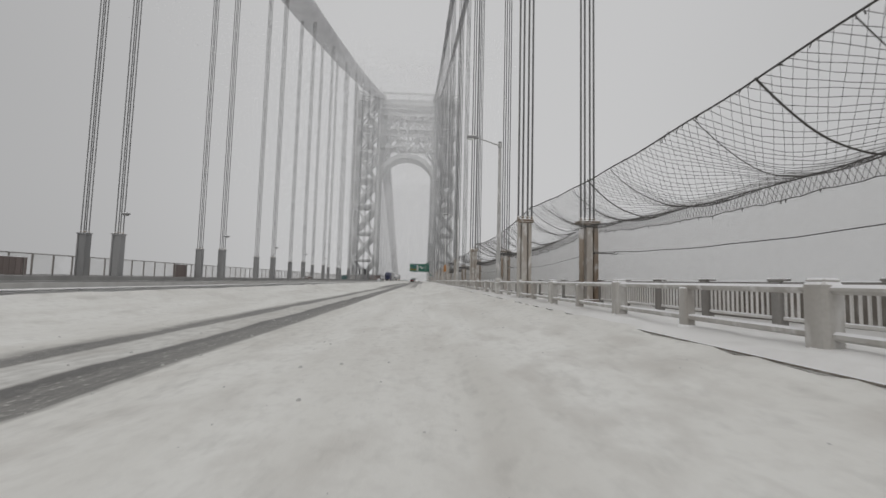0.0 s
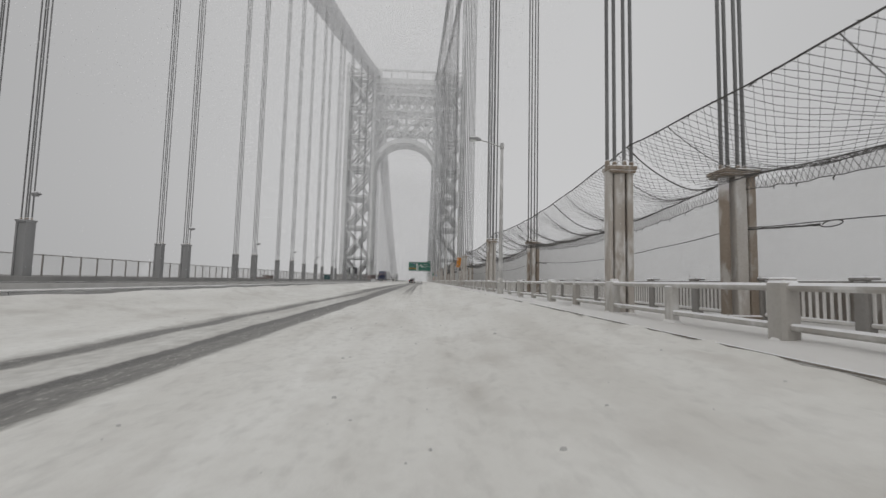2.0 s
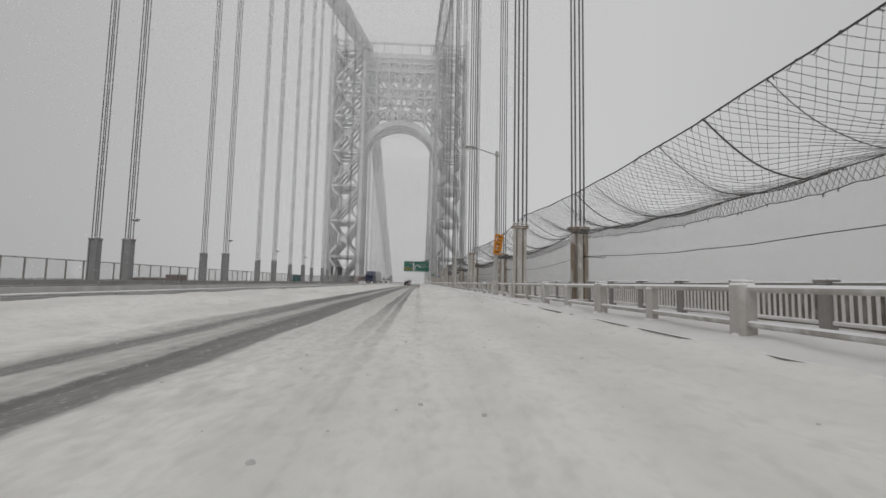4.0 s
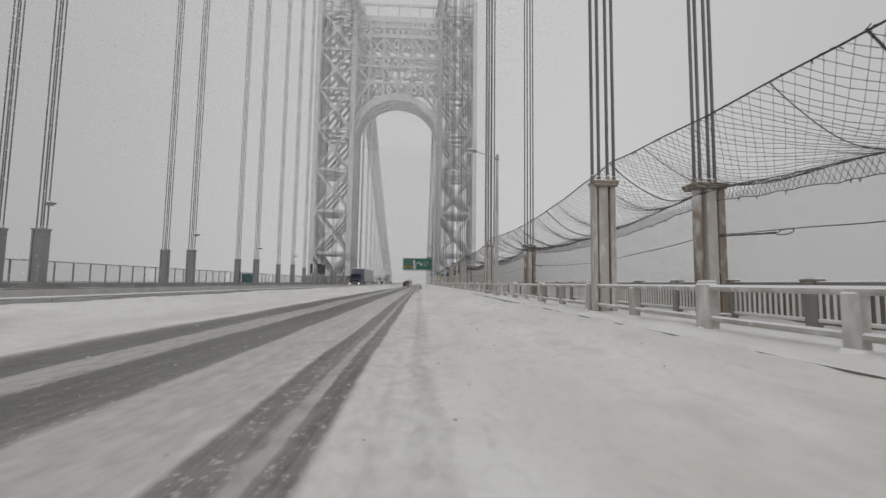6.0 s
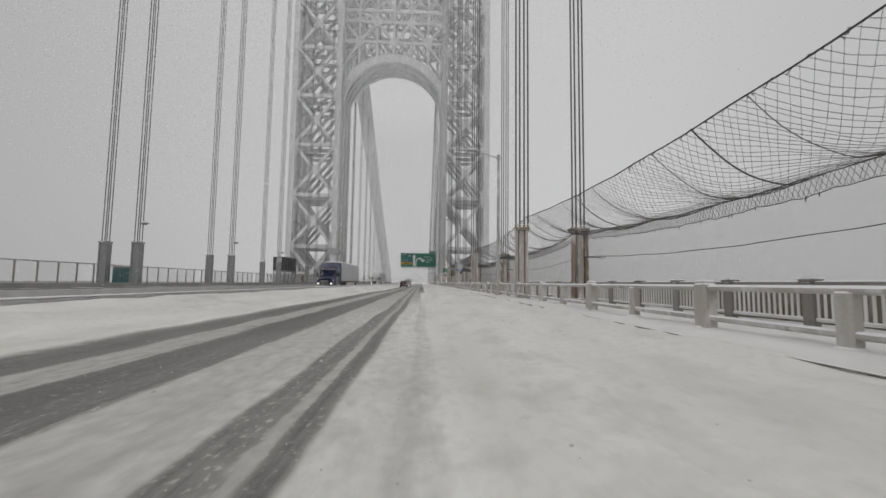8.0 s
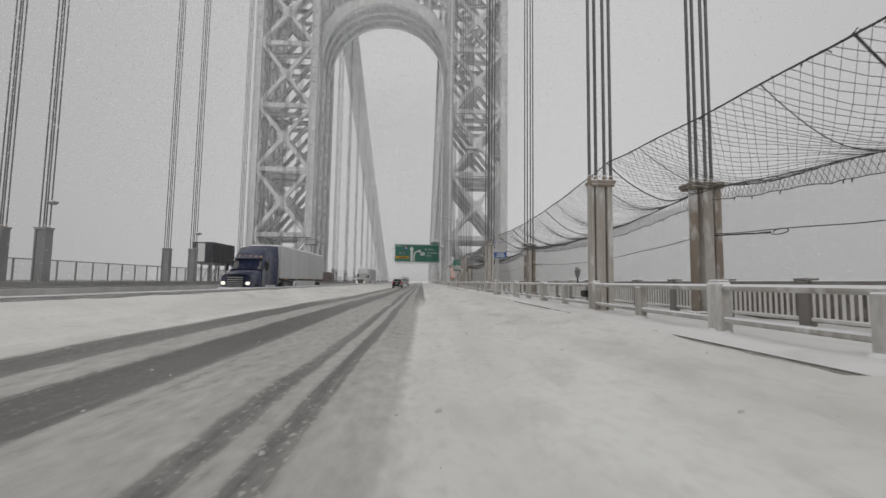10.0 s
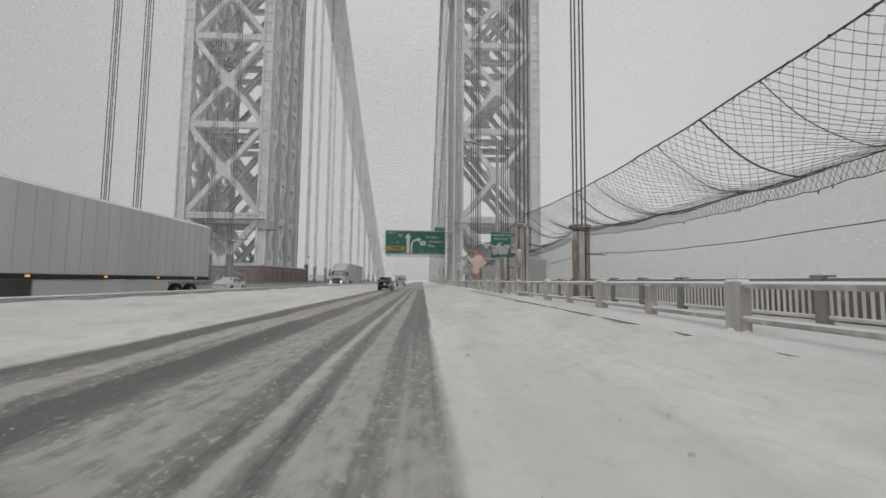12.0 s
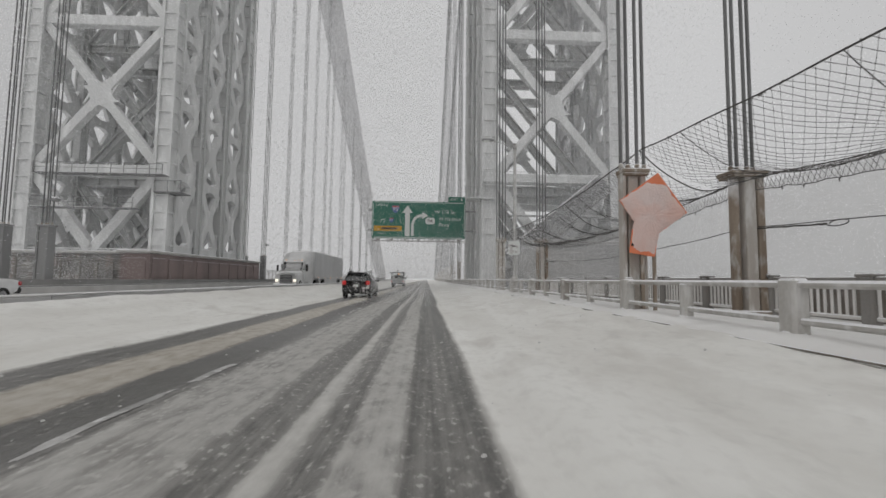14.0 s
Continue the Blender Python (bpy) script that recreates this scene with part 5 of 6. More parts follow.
def suv(name, label, x, y, heading, paint, lit=True, low=False):
    """A car with its tail at local y = 0 and its nose ahead; low: a saloon, else a tall estate."""
    ob = thing(name, label, "car", (x, y, 0.0))
    ob.rotation_euler = (0, 0, radians(heading))
    h = 1.46 if low else 1.68
    belt = 0.92 if low else 1.05
    L = 4.7

    def sec(yy, w, z0, z1, wt, zt):
        return (yy, [(w * 0.80, z0), (w, z0 + 0.12), (w * 1.01, (z0 + z1) / 2), (w * 0.98, z1), (wt, zt), (wt * 0.55, zt + 0.03)])

    if low:
        rows = [sec(0.02, 0.80, 0.42, 0.90, 0.76, 0.98), sec(0.35, 0.88, 0.30, 0.95, 0.80, 1.04), sec(0.95, 0.90, 0.24, 0.94, 0.76, 1.06), sec(1.55, 0.91, 0.24, 0.93, 0.60, h - 0.05), sec(2.5, 0.91, 0.24, 0.93, 0.60, h), sec(3.1, 0.91, 0.24, 0.93, 0.62, h - 0.14), sec(3.75, 0.90, 0.24, 0.90, 0.80, 0.98), sec(4.45, 0.86, 0.26, 0.76, 0.74, 0.82), sec(L, 0.72, 0.36, 0.60, 0.62, 0.66)]
    else:
        rows = [sec(0.0, 0.84, 0.42, 0.95, 0.78, 1.06), sec(0.10, 0.90, 0.34, 1.04, 0.74, 1.18), sec(0.45, 0.94, 0.28, 1.06, 0.64, h - 0.05), sec(1.2, 0.95, 0.26, 1.05, 0.66, h), sec(2.4, 0.95, 0.26, 1.03, 0.66, h), sec(3.0, 0.95, 0.26, 1.02, 0.66, h - 0.10), sec(3.65, 0.94, 0.26, 1.0, 0.82, 1.10), sec(4.4, 0.90, 0.28, 0.90, 0.78, 0.98), sec(L, 0.76, 0.38, 0.74, 0.66, 0.80)]
    part("body", loft(rows).mesh("body", paint, True), ob)
    # glass
    zt = h - 0.13
    if low:
        rear = [(-0.60, 1.02, 1.06), (0.60, 1.02, 1.06), (0.50, 1.46, zt), (-0.50, 1.46, zt)]
    else:
        rear = [(-0.70, 0.07, 1.12), (0.70, 0.07, 1.12), (0.56, 0.36, zt), (-0.56, 0.36, zt)]
    out = Vector((0, -0.03, 0.02))
    part("rear_window", Shape().add([Vector(p) + out for p in rear] + [Vector(p) + out * -1 for p in rear], [(0, 1, 2, 3), (7, 6, 5, 4), (0, 4, 5, 1), (1, 5, 6, 2), (2, 6, 7, 3), (3, 7, 4, 0)]).mesh("rear_window", glass_dark), ob)
    fr = [(-0.76, 3.62, belt + 0.06), (0.76, 3.62, belt + 0.06), (0.58, 3.02, zt), (-0.58, 3.02, zt)]
    out = Vector((0, 0.05, 0.03))
    part("windscreen", Shape().add([Vector(p) + out for p in fr] + [Vector(p) - out for p in fr], [(0, 1, 2, 3), (7, 6, 5, 4), (0, 4, 5, 1), (1, 5, 6, 2), (2, 6, 7, 3), (3, 7, 4, 0)]).mesh("windscreen", glass_dark), ob)
    for sx in (-1, 1):
        for y0, y1 in ((0.75 if not low else 1.5, 1.75 if not low else 2.3), (1.85 if not low else 2.38, 2.95)):
            w0, w1 = (0.97, 0.76) if low else (0.945, 0.70)
            q = [(sx * w0, y0, belt + 0.03), (sx * w0, y1 + 0.15, belt + 0.03), (sx * w1, y1, zt - 0.02), (sx * w1, y0 + 0.12, zt - 0.02)]
            o = Vector((sx * 0.02, 0, 0.01))
            part("side_window", Shape().add([Vector(p) + o for p in q] + [Vector(p) - o for p in q], [(0, 1, 2, 3), (7, 6, 5, 4), (0, 4, 5, 1), (1, 5, 6, 2), (2, 6, 7, 3), (3, 7, 4, 0)]).mesh("side_window", glass_dark), ob)
        part("mirror", Shape().box((sx * 1.05, 3.0, belt + 0.10), (0.22, 0.12, 0.17), 0.05).mesh("mirror", paint), ob)
        part("tail_light", Shape().box((sx * 0.76, 0.03, 1.0 if not low else 0.84), (0.26, 0.14, 0.26 if not low else 0.18), 0.04).mesh("tail_light", sign_red if low else tail_red), ob, "red tail light" + (" lit" if lit else ""))
        part("headlight", Shape().box((sx * 0.62, L - 0.08, 0.72), (0.32, 0.16, 0.14), 0.04).mesh("headlight", chrome), ob)
        if not low:
            part("roof_rail", Shape().tube([(sx * 0.58, 0.6, h + 0.02), (sx * 0.60, 0.8, h + 0.08), (sx * 0.60, 2.4, h + 0.08), (sx * 0.58, 2.7, h)], 0.022, 6).mesh("roof_rail", plastic), ob)
    part("rear_bumper", Shape().box((0, 0.03, 0.52), (1.76, 0.22, 0.30), 0.07).mesh("rear_bumper", plastic), ob)
    part("number_plate", Shape().box((0, -0.06, 0.82), (0.32, 0.03, 0.16), 0.005).mesh("number_plate", sign_white), ob, "pale number plate")
    part("badge_strip", Shape().box((0, -0.035, 0.99), (0.5, 0.03, 0.04), 0.005).mesh("badge_strip", chrome), ob)
    if not low:
        part("spoiler", Shape().box((0, 0.30, h - 0.02), (1.2, 0.34, 0.06), 0.02).mesh("spoiler", paint), ob)
        part("rear_wiper", Shape().tube([(0, 0.0, 1.13), (0.36, 0.06, 1.24)], 0.012, 5).mesh("rear_wiper", plastic), ob)
        part("snow_patch", lumps(10, 1.3, 0.5, 21, size=(0.06, 0.14), thick=0.03), ob, "stuck snow", pose(0.2, -0.06, 0.62))
    part("exhaust", Shape().tube([(0.5, 0.0, 0.30), (0.5, 0.3, 0.30)], 0.04, 8).mesh("exhaust", chrome), ob)
    r = 0.33 if low else 0.37
    for sx in (-1, 1):
        for wy in (0.92, 3.72):
            wheel(ob, sx * 0.83, wy, r, 0.24)
    return ob


def tow_truck(x, y):
    ob = thing("utility_truck", "white utility truck with a dark rack and beacon", "truck", (x, y, 0))
    part("bed", Shape().box((0, 1.3, 0.95), (2.0, 2.6, 0.75), 0.08).mesh("bed", car_white), ob)
    part("tailgate", Shape().box((0, -0.02, 0.95), (1.7, 0.08, 0.55), 0.03).mesh("tailgate", car_silver), ob)
    cab = [(2.6, [(0.85, 0.5), (1.0, 0.7), (1.0, 1.2), (0.98, 1.3), (0.82, 1.95), (0.4, 2.0)]), (4.2, [(0.85, 0.5), (1.0, 0.7), (1.0, 1.2), (0.98, 1.3), (0.82, 1.97), (0.4, 2.02)]), (4.9, [(0.85, 0.5), (1.0, 0.7), (1.0, 1.15), (0.96, 1.22), (0.85, 1.28), (0.4, 1.3)]), (6.0, [(0.8, 0.5), (0.95, 0.7), (0.95, 1.0), (0.9, 1.08), (0.8, 1.14), (0.4, 1.16)])]
    part("cab", loft(cab).mesh("cab", car_white, True), ob)
    part("rear_window", Shape().box((0, 2.58, 1.62), (1.45, 0.06, 0.46), 0.02).mesh("rear_window", glass_dark), ob)
    rack = Shape()
    for sx in (-1, 1):
        for yy in (0.2, 2.4):
            rack.tube([(sx * 0.95, yy, 1.2), (sx * 0.95, yy, 2.25)], 0.05, 6)
        rack.tube([(sx * 0.95, 0.1, 2.25), (sx * 0.95, 4.4, 2.25)], 0.05, 6)
    rack.box((0, 0.2, 2.28), (2.5, 0.3, 0.16), 0.03)
    part("rack", rack.mesh("rack", plastic), ob, "dark roof rack")
    mast = Shape().tube([(0, 0.25, 1.2), (0, 0.25, 2.75)], 0.07, 8)
    part("mast", mast.mesh("mast", plastic), ob)
    part("beacon", Shape().tube([(0, 3.2, 2.02), (0, 3.2, 2.2)], 0.1, 8).mesh("beacon", amber), ob, "amber beacon")
    part("bumper", Shape().box((0, -0.1, 0.55), (1.9, 0.16, 0.18), 0.04).mesh("bumper", plastic), ob)
    part("number_plate", Shape().box((0, -0.2, 0.62), (0.32, 0.03, 0.15)).mesh("number_plate", sign_white), ob)
    for sx in (-1, 1):
        part("tail_light", Shape().box((sx * 0.9, -0.05, 0.9), (0.14, 0.08, 0.26), 0.02).mesh("tail_light", tail_red), ob, "red tail light")
        part("mirror", Shape().box((sx * 1.2, 4.1, 1.5), (0.25, 0.1, 0.32), 0.04).mesh("mirror", plastic), ob)
        for wy in (1.2, 4.95):
            wheel(ob, sx * 0.85, wy, 0.40, 0.28)


def semi(label, x, y, paint, stripe):
    """A lorry facing us: nose at local y = 0, the trailer behind it."""
    ob = thing("semi_truck", label, "truck", (x, y, 0.05), "lorries")
    hood = [(0.0, [(0.85, 0.55), (1.0, 0.62), (1.0, 1.35), (0.92, 1.5), (0.75, 1.58), (0.4, 1.6)]), (0.5, [(0.95, 0.5), (1.1, 0.6), (1.1, 1.45), (1.0, 1.62), (0.8, 1.72), (0.4, 1.74)]), (1.9, [(1.0, 0.5), (1.15, 0.6), (1.15, 1.6), (1.1, 1.8), (0.9, 1.92), (0.4, 1.95)])]
    part("bonnet", loft(hood).mesh("bonnet", paint, True), ob)
    cab = [(1.75, [(1.05, 0.6), (1.2, 0.7), (1.2, 1.8), (1.18, 1.95), (1.05, 2.0), (0.5, 2.02)]), (2.3, [(1.05, 0.6), (1.22, 0.7), (1.22, 1.9), (1.2, 2.2), (1.08, 2.9), (0.5, 2.95)]), (3.2, [(1.05, 0.6), (1.24, 0.7), (1.24, 2.0), (1.24, 2.6), (1.12, 3.7), (0.5, 3.78)]), (5.1, [(1.05, 0.6), (1.26, 0.7), (1.26, 2.0), (1.26, 2.8), (1.18, 4.0), (0.5, 4.05)])]
    part("cab", loft(cab).mesh("cab", paint, True), ob)
    q = [(-1.02, 1.80, 1.98), (1.02, 1.80, 1.98), (0.98, 2.28, 2.78), (-0.98, 2.28, 2.78)]
    o = Vector((0, -0.05, 0.03))
    box_faces = [(0, 1, 2, 3), (7, 6, 5, 4), (0, 4, 5, 1), (1, 5, 6, 2), (2, 6, 7, 3), (3, 7, 4, 0)]
    part("windscreen", Shape().add([Vector(p) + o for p in q] + [Vector(p) - o for p in q], box_faces).mesh("windscreen", glass_dark), ob)
    part("sun_visor", Shape().box((0, 2.15, 2.86), (2.1, 0.3, 0.10), 0.03, pose(0, 0, 0, 15)).mesh("sun_visor", paint), ob)
    part("grille", Shape().box((0, -0.04, 1.05), (1.15, 0.10, 0.80), 0.04).mesh("grille", plastic), ob, "dark grille")
    for i in range(5):
        part("grille_slat", Shape().box((0, -0.10, 0.75 + i * 0.15), (1.08, 0.03, 0.04)).mesh("grille_slat", chrome), ob)
    part("bumper", Shape().box((0, -0.12, 0.48), (2.3, 0.28, 0.36), 0.08).mesh("bumper", car_white), ob)
    for i in range(5):
        part("marker_light", Shape().box((-0.8 + i * 0.4, 2.42, 3.02), (0.12, 0.08, 0.06), 0.02).mesh("marker_light", amber), ob, "amber roof marker")
    for sx in (-1, 1):
        part("headlight", Shape().box((sx * 0.86, -0.02, 0.95), (0.28, 0.14, 0.22), 0.05).mesh("headlight", head_white), ob, "lit headlight")
        part("mirror", Shape().box((sx * 1.48, 1.9, 2.2), (0.20, 0.14, 0.62), 0.05).mesh("mirror", plastic), ob)
        part("side_window", Shape().box((sx * 1.235, 2.65, 2.35), (0.06, 0.72, 0.60), 0.02).mesh("side_window", glass_dark), ob)
        part("fuel_tank", Shape().tube([(sx * 1.0, 2.4, 0.62), (sx * 1.0, 4.4, 0.62)], 0.32, 12).mesh("fuel_tank", chrome, True), ob)
        part("exhaust_stack", Shape().tube([(sx * 1.2, 5.3, 0.9), (sx * 1.2, 5.3, 4.0)], 0.08, 8).mesh("exhaust_stack", chrome, True), ob)
        for wy in (1.0, 5.4, 6.7):
            wheel(ob, sx * 0.98, wy, 0.50, 0.30)
    part("chassis", Shape().box((0, 4.6, 0.75), (0.9, 7.0, 0.3), 0.03).mesh("chassis", plastic), ob)
    t = Shape().box((0, 13.4, 2.72), (2.58, 15.6, 2.84), 0.06)
    trailer = part("trailer", t.mesh("trailer", trailer_white), ob, "long white box trailer")
    rib = Shape().box((0, 0, 0), (0.03, 0.04, 2.6)).mesh("rib", trailer_white)
    for sx in (-1, 1):
        for i in range(25):
            part("rib", rib, trailer, m=pose(sx * 1.295, 6.0 + i * 0.62, 2.72))
    part("side_rail", Shape().box((0, 13.4, 1.26), (2.63, 15.62, 0.16), 0.02).mesh("side_rail", stripe), trailer)
    part("roof_snow", Shape().box((0, 13.4, 4.16), (2.4, 15.3, 0.07), 0.03).mesh("roof_snow", snow), trailer, "thin roof snow")
    part("nose_panel", Shape().box((0, 5.58, 2.9), (2.3, 0.05, 2.2), 0.02).mesh("nose_panel", trailer_white), trailer)
    for sx in (-1, 1):
        part("skirt", Shape().box((sx * 1.22, 14.0, 0.82), (0.05, 7.0, 0.68), 0.01).mesh("skirt", trailer_white), trailer)
        for i in range(5):
            part("marker_light", Shape().box((sx * 1.33, 7 + i * 3.2, 1.28), (0.03, 0.14, 0.07)).mesh("marker_light", amber), trailer)
    for sx in (-1, 1):
        for wy in (18.6, 19.9):
            wheel(ob, sx * 0.98, wy, 0.50, 0.30)
    return ob


suv("sport_utility_car", "dirty black sport utility car with lit tail lights", -5.3, 182.3, 0, car_black)
tow_truck(-5.4, 223.0)
semi("blue semi truck hauling a long white trailer", -13.7, 130.0, truck_blue, plastic)
semi("white semi truck hauling a long white trailer", -14.4, 196.5, car_white, chrome)
suv("saloon_car", "snow-dusted white saloon car on the opposite carriageway", -21.2, 176.0, 180, car_white, False, True)


# ---- things on the far edge ----
def site_container():
    ob = thing("site_container", "dark steel site container raised on a steel trestle", "container", (-26.7, 150.9, 0.6))
    dark = painted("container_paint", (0.075, 0.075, 0.08), (0.045, 0.045, 0.05), 0.9, 0.6, snow=0.4)
    s = Shape().box((0, 3.0, 3.85), (2.4, 6.0, 2.5), 0.03)
    for sx in (-1, 1):
        for i in range(22):
            s.box((sx * 1.21, 0.3 + i * 0.26, 3.85), (0.05, 0.12, 2.3))
    part("body", s.mesh("body", dark), ob)
    part("door", Shape().box((-0.1, -0.03, 3.8), (0.85, 0.05, 2.2), 0.01).mesh("door", sign_white), ob, "pale door")
    for sx in (-1.05, 1.05):
        for yy in (0.2, 2.1, 4.0, 5.8):
            part("leg", Shape().box((sx, yy, 1.25), (0.18, 0.18, 2.55), 0.02).mesh("leg", pillar_grey), ob)
    for yy in (0.2, 2.1, 4.0, 5.8):
        part("cross_beam", Shape().box((0, yy, 2.5), (2.5, 0.2, 0.2), 0.02).mesh("cross_beam", pillar_grey), ob)
    for yy in (0.2, 2.1, 4.0):
        for sx in (-1.05, 1.05):
            m, length = between((sx, yy, 0.1), (sx, yy + 1.9, 2.4), Vector((1, 0, 0)))
            part("brace", Shape().box((0, 0, length / 2), (0.09, 0.09, length)).mesh("brace", pillar_grey), ob, m=m)
    stair = Shape()
    for i in range(9):
        stair.box((-0.5, -0.25 - 0.22 * (8 - i), 0.28 * (i + 1)), (0.8, 0.26, 0.05))
    part("stair", stair.mesh("stair", lamp_grey), ob, "small metal stair")


def fence_board(y, w, h, mat, label, z0=0.95, x=-29.05):
    ob = thing("fence_board", label, "board", (x, y, z0), "fence boards")
    part("panel", Shape().box((0, 0, h / 2), (0.08, w, h), 0.02).mesh("panel", mat), ob)
    batten = Shape().box((0, 0, 0), (0.03, 0.05, h * 0.94)).mesh("batten", mat)
    for i in range(int(w / 0.45)):
        part("batten", batten, ob, m=pose(0.056, -w / 2 + 0.25 + i * 0.45, h / 2))
    for sy in (-1, 1):
        part("stay", Shape().box((0.05, sy * w * 0.42, h / 2 - 0.1), (0.08, 0.08, h + 0.2), 0.01).mesh("stay", rail_dark), ob)


# Rust brown, greyed and lightened so the colour carries the haze.
rust = painted("hazed_rusty_board", (0.21, 0.175, 0.165), (0.15, 0.125, 0.115), 1.0, 0.8, snow=0.3)
teal = painted("teal_board", (0.06, 0.13, 0.13), (0.04, 0.09, 0.095), 1.0, 0.7, snow=0.3)
fence_board(16.0, 2.8, 1.5, rust, "rusty brown board on the far fence")
fence_board(-5.5, 3.4, 1.3, rust, "weathered brown board on the far fence")
fence_board(174.5, 2.2, 1.6, rust, "rusty dark board on the far fence")
site_container()


def equipment_box(x, y, w, d, h, label):
    ob = thing("equipment_box", label, "box", (x, y, 0.62), "equipment boxes")
    part("body", Shape().box((0, 0, h / 2), (w, d, h), 0.04).mesh("body", rust), ob)
    part("lid", Shape().box((0, 0, h + 0.04), (w + 0.1, d + 0.1, 0.08), 0.03).mesh("lid", dark_wall), ob)
    for sy in (-1, 1):
        part("strap", Shape().box((w / 2 + 0.01, sy * d * 0.28, h / 2), (0.03, 0.08, h * 0.96), 0.01).mesh("strap", rail_dark), ob)


equipment_box(-26.8, 65.0, 1.2, 1.9, 0.95, "brown steel equipment box on the opposite walkway")
equipment_box(-26.8, 60.4, 1.0, 3.6, 0.60, "long low brown equipment box on the opposite walkway")


def hanging_bundle():
    ob = thing("tool_bundle", "snow-crusted canvas bundle hanging on a suspender post", "bundle", (4.0, 145.98, 0))
    part("bag", Shape().tube([(0, 0, 1.98), (0.01, 0, 2.04), (0, 0, 2.2), (-0.01, 0, 2.45), (0, 0, 2.66), (0, 0, 2.8)], [0.06, 0.12, 0.10, 0.14, 0.13, 0.03], 10).mesh("bag", bundle_cloth, True), ob)
    part("cord", Shape().tube([(0, 0, 2.78), (0.02, 0.02, 3.0), (0.0, 0.04, 3.3)], 0.012, 5).mesh("cord", net_cord), ob)
    part("base_knob", Shape().tube([(0, 0, 1.86), (0, 0, 1.93), (0, 0, 2.0)], [0.05, 0.09, 0.06], 8).mesh("base_knob", pillar_brown, True), ob, "rusty knob")


bundle_cloth = painted("frosted_canvas", (0.62, 0.58, 0.54), (0.44, 0.38, 0.33), 6.0, 0.9, snow=0.4)
hanging_bundle()


def utility_cabinet():
    ob = thing("utility_cabinet", "teal steel utility cabinet between far hanger posts", "cabinet", (-26.7, 110.5, 0.62))
    part("body", Shape().box((0, 0, 0.85), (1.7, 0.9, 1.7), 0.04).mesh("body", teal), ob)
    part("roof", Shape().box((0, 0, 1.75), (1.85, 1.05, 0.1), 0.03).mesh("roof", rail_dark), ob)
    for sx in (-0.42, 0.42):
        d = part("door", Shape().box((sx, -0.47, 0.85), (0.78, 0.04, 1.5), 0.01).mesh("door", teal), ob)
        part("handle", Shape().box((sx * 0.3, -0.51, 0.9), (0.04, 0.04, 0.16), 0.01).mesh("handle", chrome), d)


utility_cabinet()


house_dark = painted("dirty_house_wall", (0.20, 0.195, 0.19), (0.12, 0.115, 0.11), 0.6, 0.8, snow=0.2, stain=(0.26, 0.21, 0.19))
hut_red = painted("faded_red_sheet", (0.26, 0.205, 0.195), (0.19, 0.15, 0.145), 0.7, 0.8, snow=0.3)


# ---- buildings round the feet of the tower ----
def tower_house(x0, x1, y0, y1, h, label, skin):
    ob = thing("tower_house", label, "building", ((x0 + x1) / 2, (y0 + y1) / 2, 0.0))
    w, d = x1 - x0, y1 - y0
    part("wall", Shape().box((0, 0, h / 2), (w, d, h), 0.06).mesh("wall", skin), ob)
    part("roof", Shape().box((0, 0, h + 0.12), (w + 0.5, d + 0.5, 0.24), 0.05).mesh("roof", concrete), ob, "snowy flat roof")
    n = int(w / 2.4)
    for i in range(n):
        p = part("panel", Shape().box((0, 0, 0), (1.9, 0.08, h - 0.9), 0.02).mesh("panel", skin), ob, m=pose(-w / 2 + (i + 0.5) * w / n, -d / 2 - 0.03, h / 2))
        if i % 3 == 1:
            part("vent", Shape().box((0, -0.06, 0.4), (0.9, 0.04, 0.5), 0.01).mesh("vent", rail_dark), p)
    for sx in (-1, 1):
        m = int(d / 2.4)
        for i in range(m):
            part("panel", Shape().box((0, 0, 0), (0.08, 1.9, h - 0.9), 0.02).mesh("panel", skin), ob, m=pose(sx * (w / 2 + 0.03), -d / 2 + (i + 0.5) * d / m, h / 2))


tower_house(-41.0, -27.6, 194.6, 215.2, 3.3, "low dark machinery house at the tower foot", house_dark)
tower_house(8.4, 19.6, 194.6, 215.2, 4.9, "low grey machinery house beside the footway", dark_wall)
tower_house(-27.4, -24.9, 192.6, 217.0, 3.3, "low reddish steel hut round the far tower leg", hut_red)


def stair_ramp():
    """A slanted covered stair up to the first strut of the near leg."""
    ob = thing("covered_stair", "slanted dark covered stair against the tower leg", "stair", (0, 0, 0))
    m, length = between((7.2, 195.0, 3.2), (16.4, 195.0, 10.8))
    s = Shape().box((0, 0, length / 2), (2.0, 1.3, length), 0.05)
    for i in range(10):
        s.box((0, -0.68, (i + 0.5) * length / 10), (2.05, 0.06, 0.12))
    part("side", s.mesh("side", dark_wall), ob, m=m)
    rail = Shape()
    for i in range(5):
        rail.tube([(10.2 + i * 0.8, 192.6, 0.4), (10.2 + i * 0.8, 192.6, 3.9)], 0.04, 6)
    for z in (3.2, 3.9):
        rail.tube([(10.2, 192.6, z), (13.4, 192.6, z)], 0.04, 6)
    part("guard_rail", rail.mesh("guard_rail", picket_paint), ob, "pale guard rail")


stair_ramp()


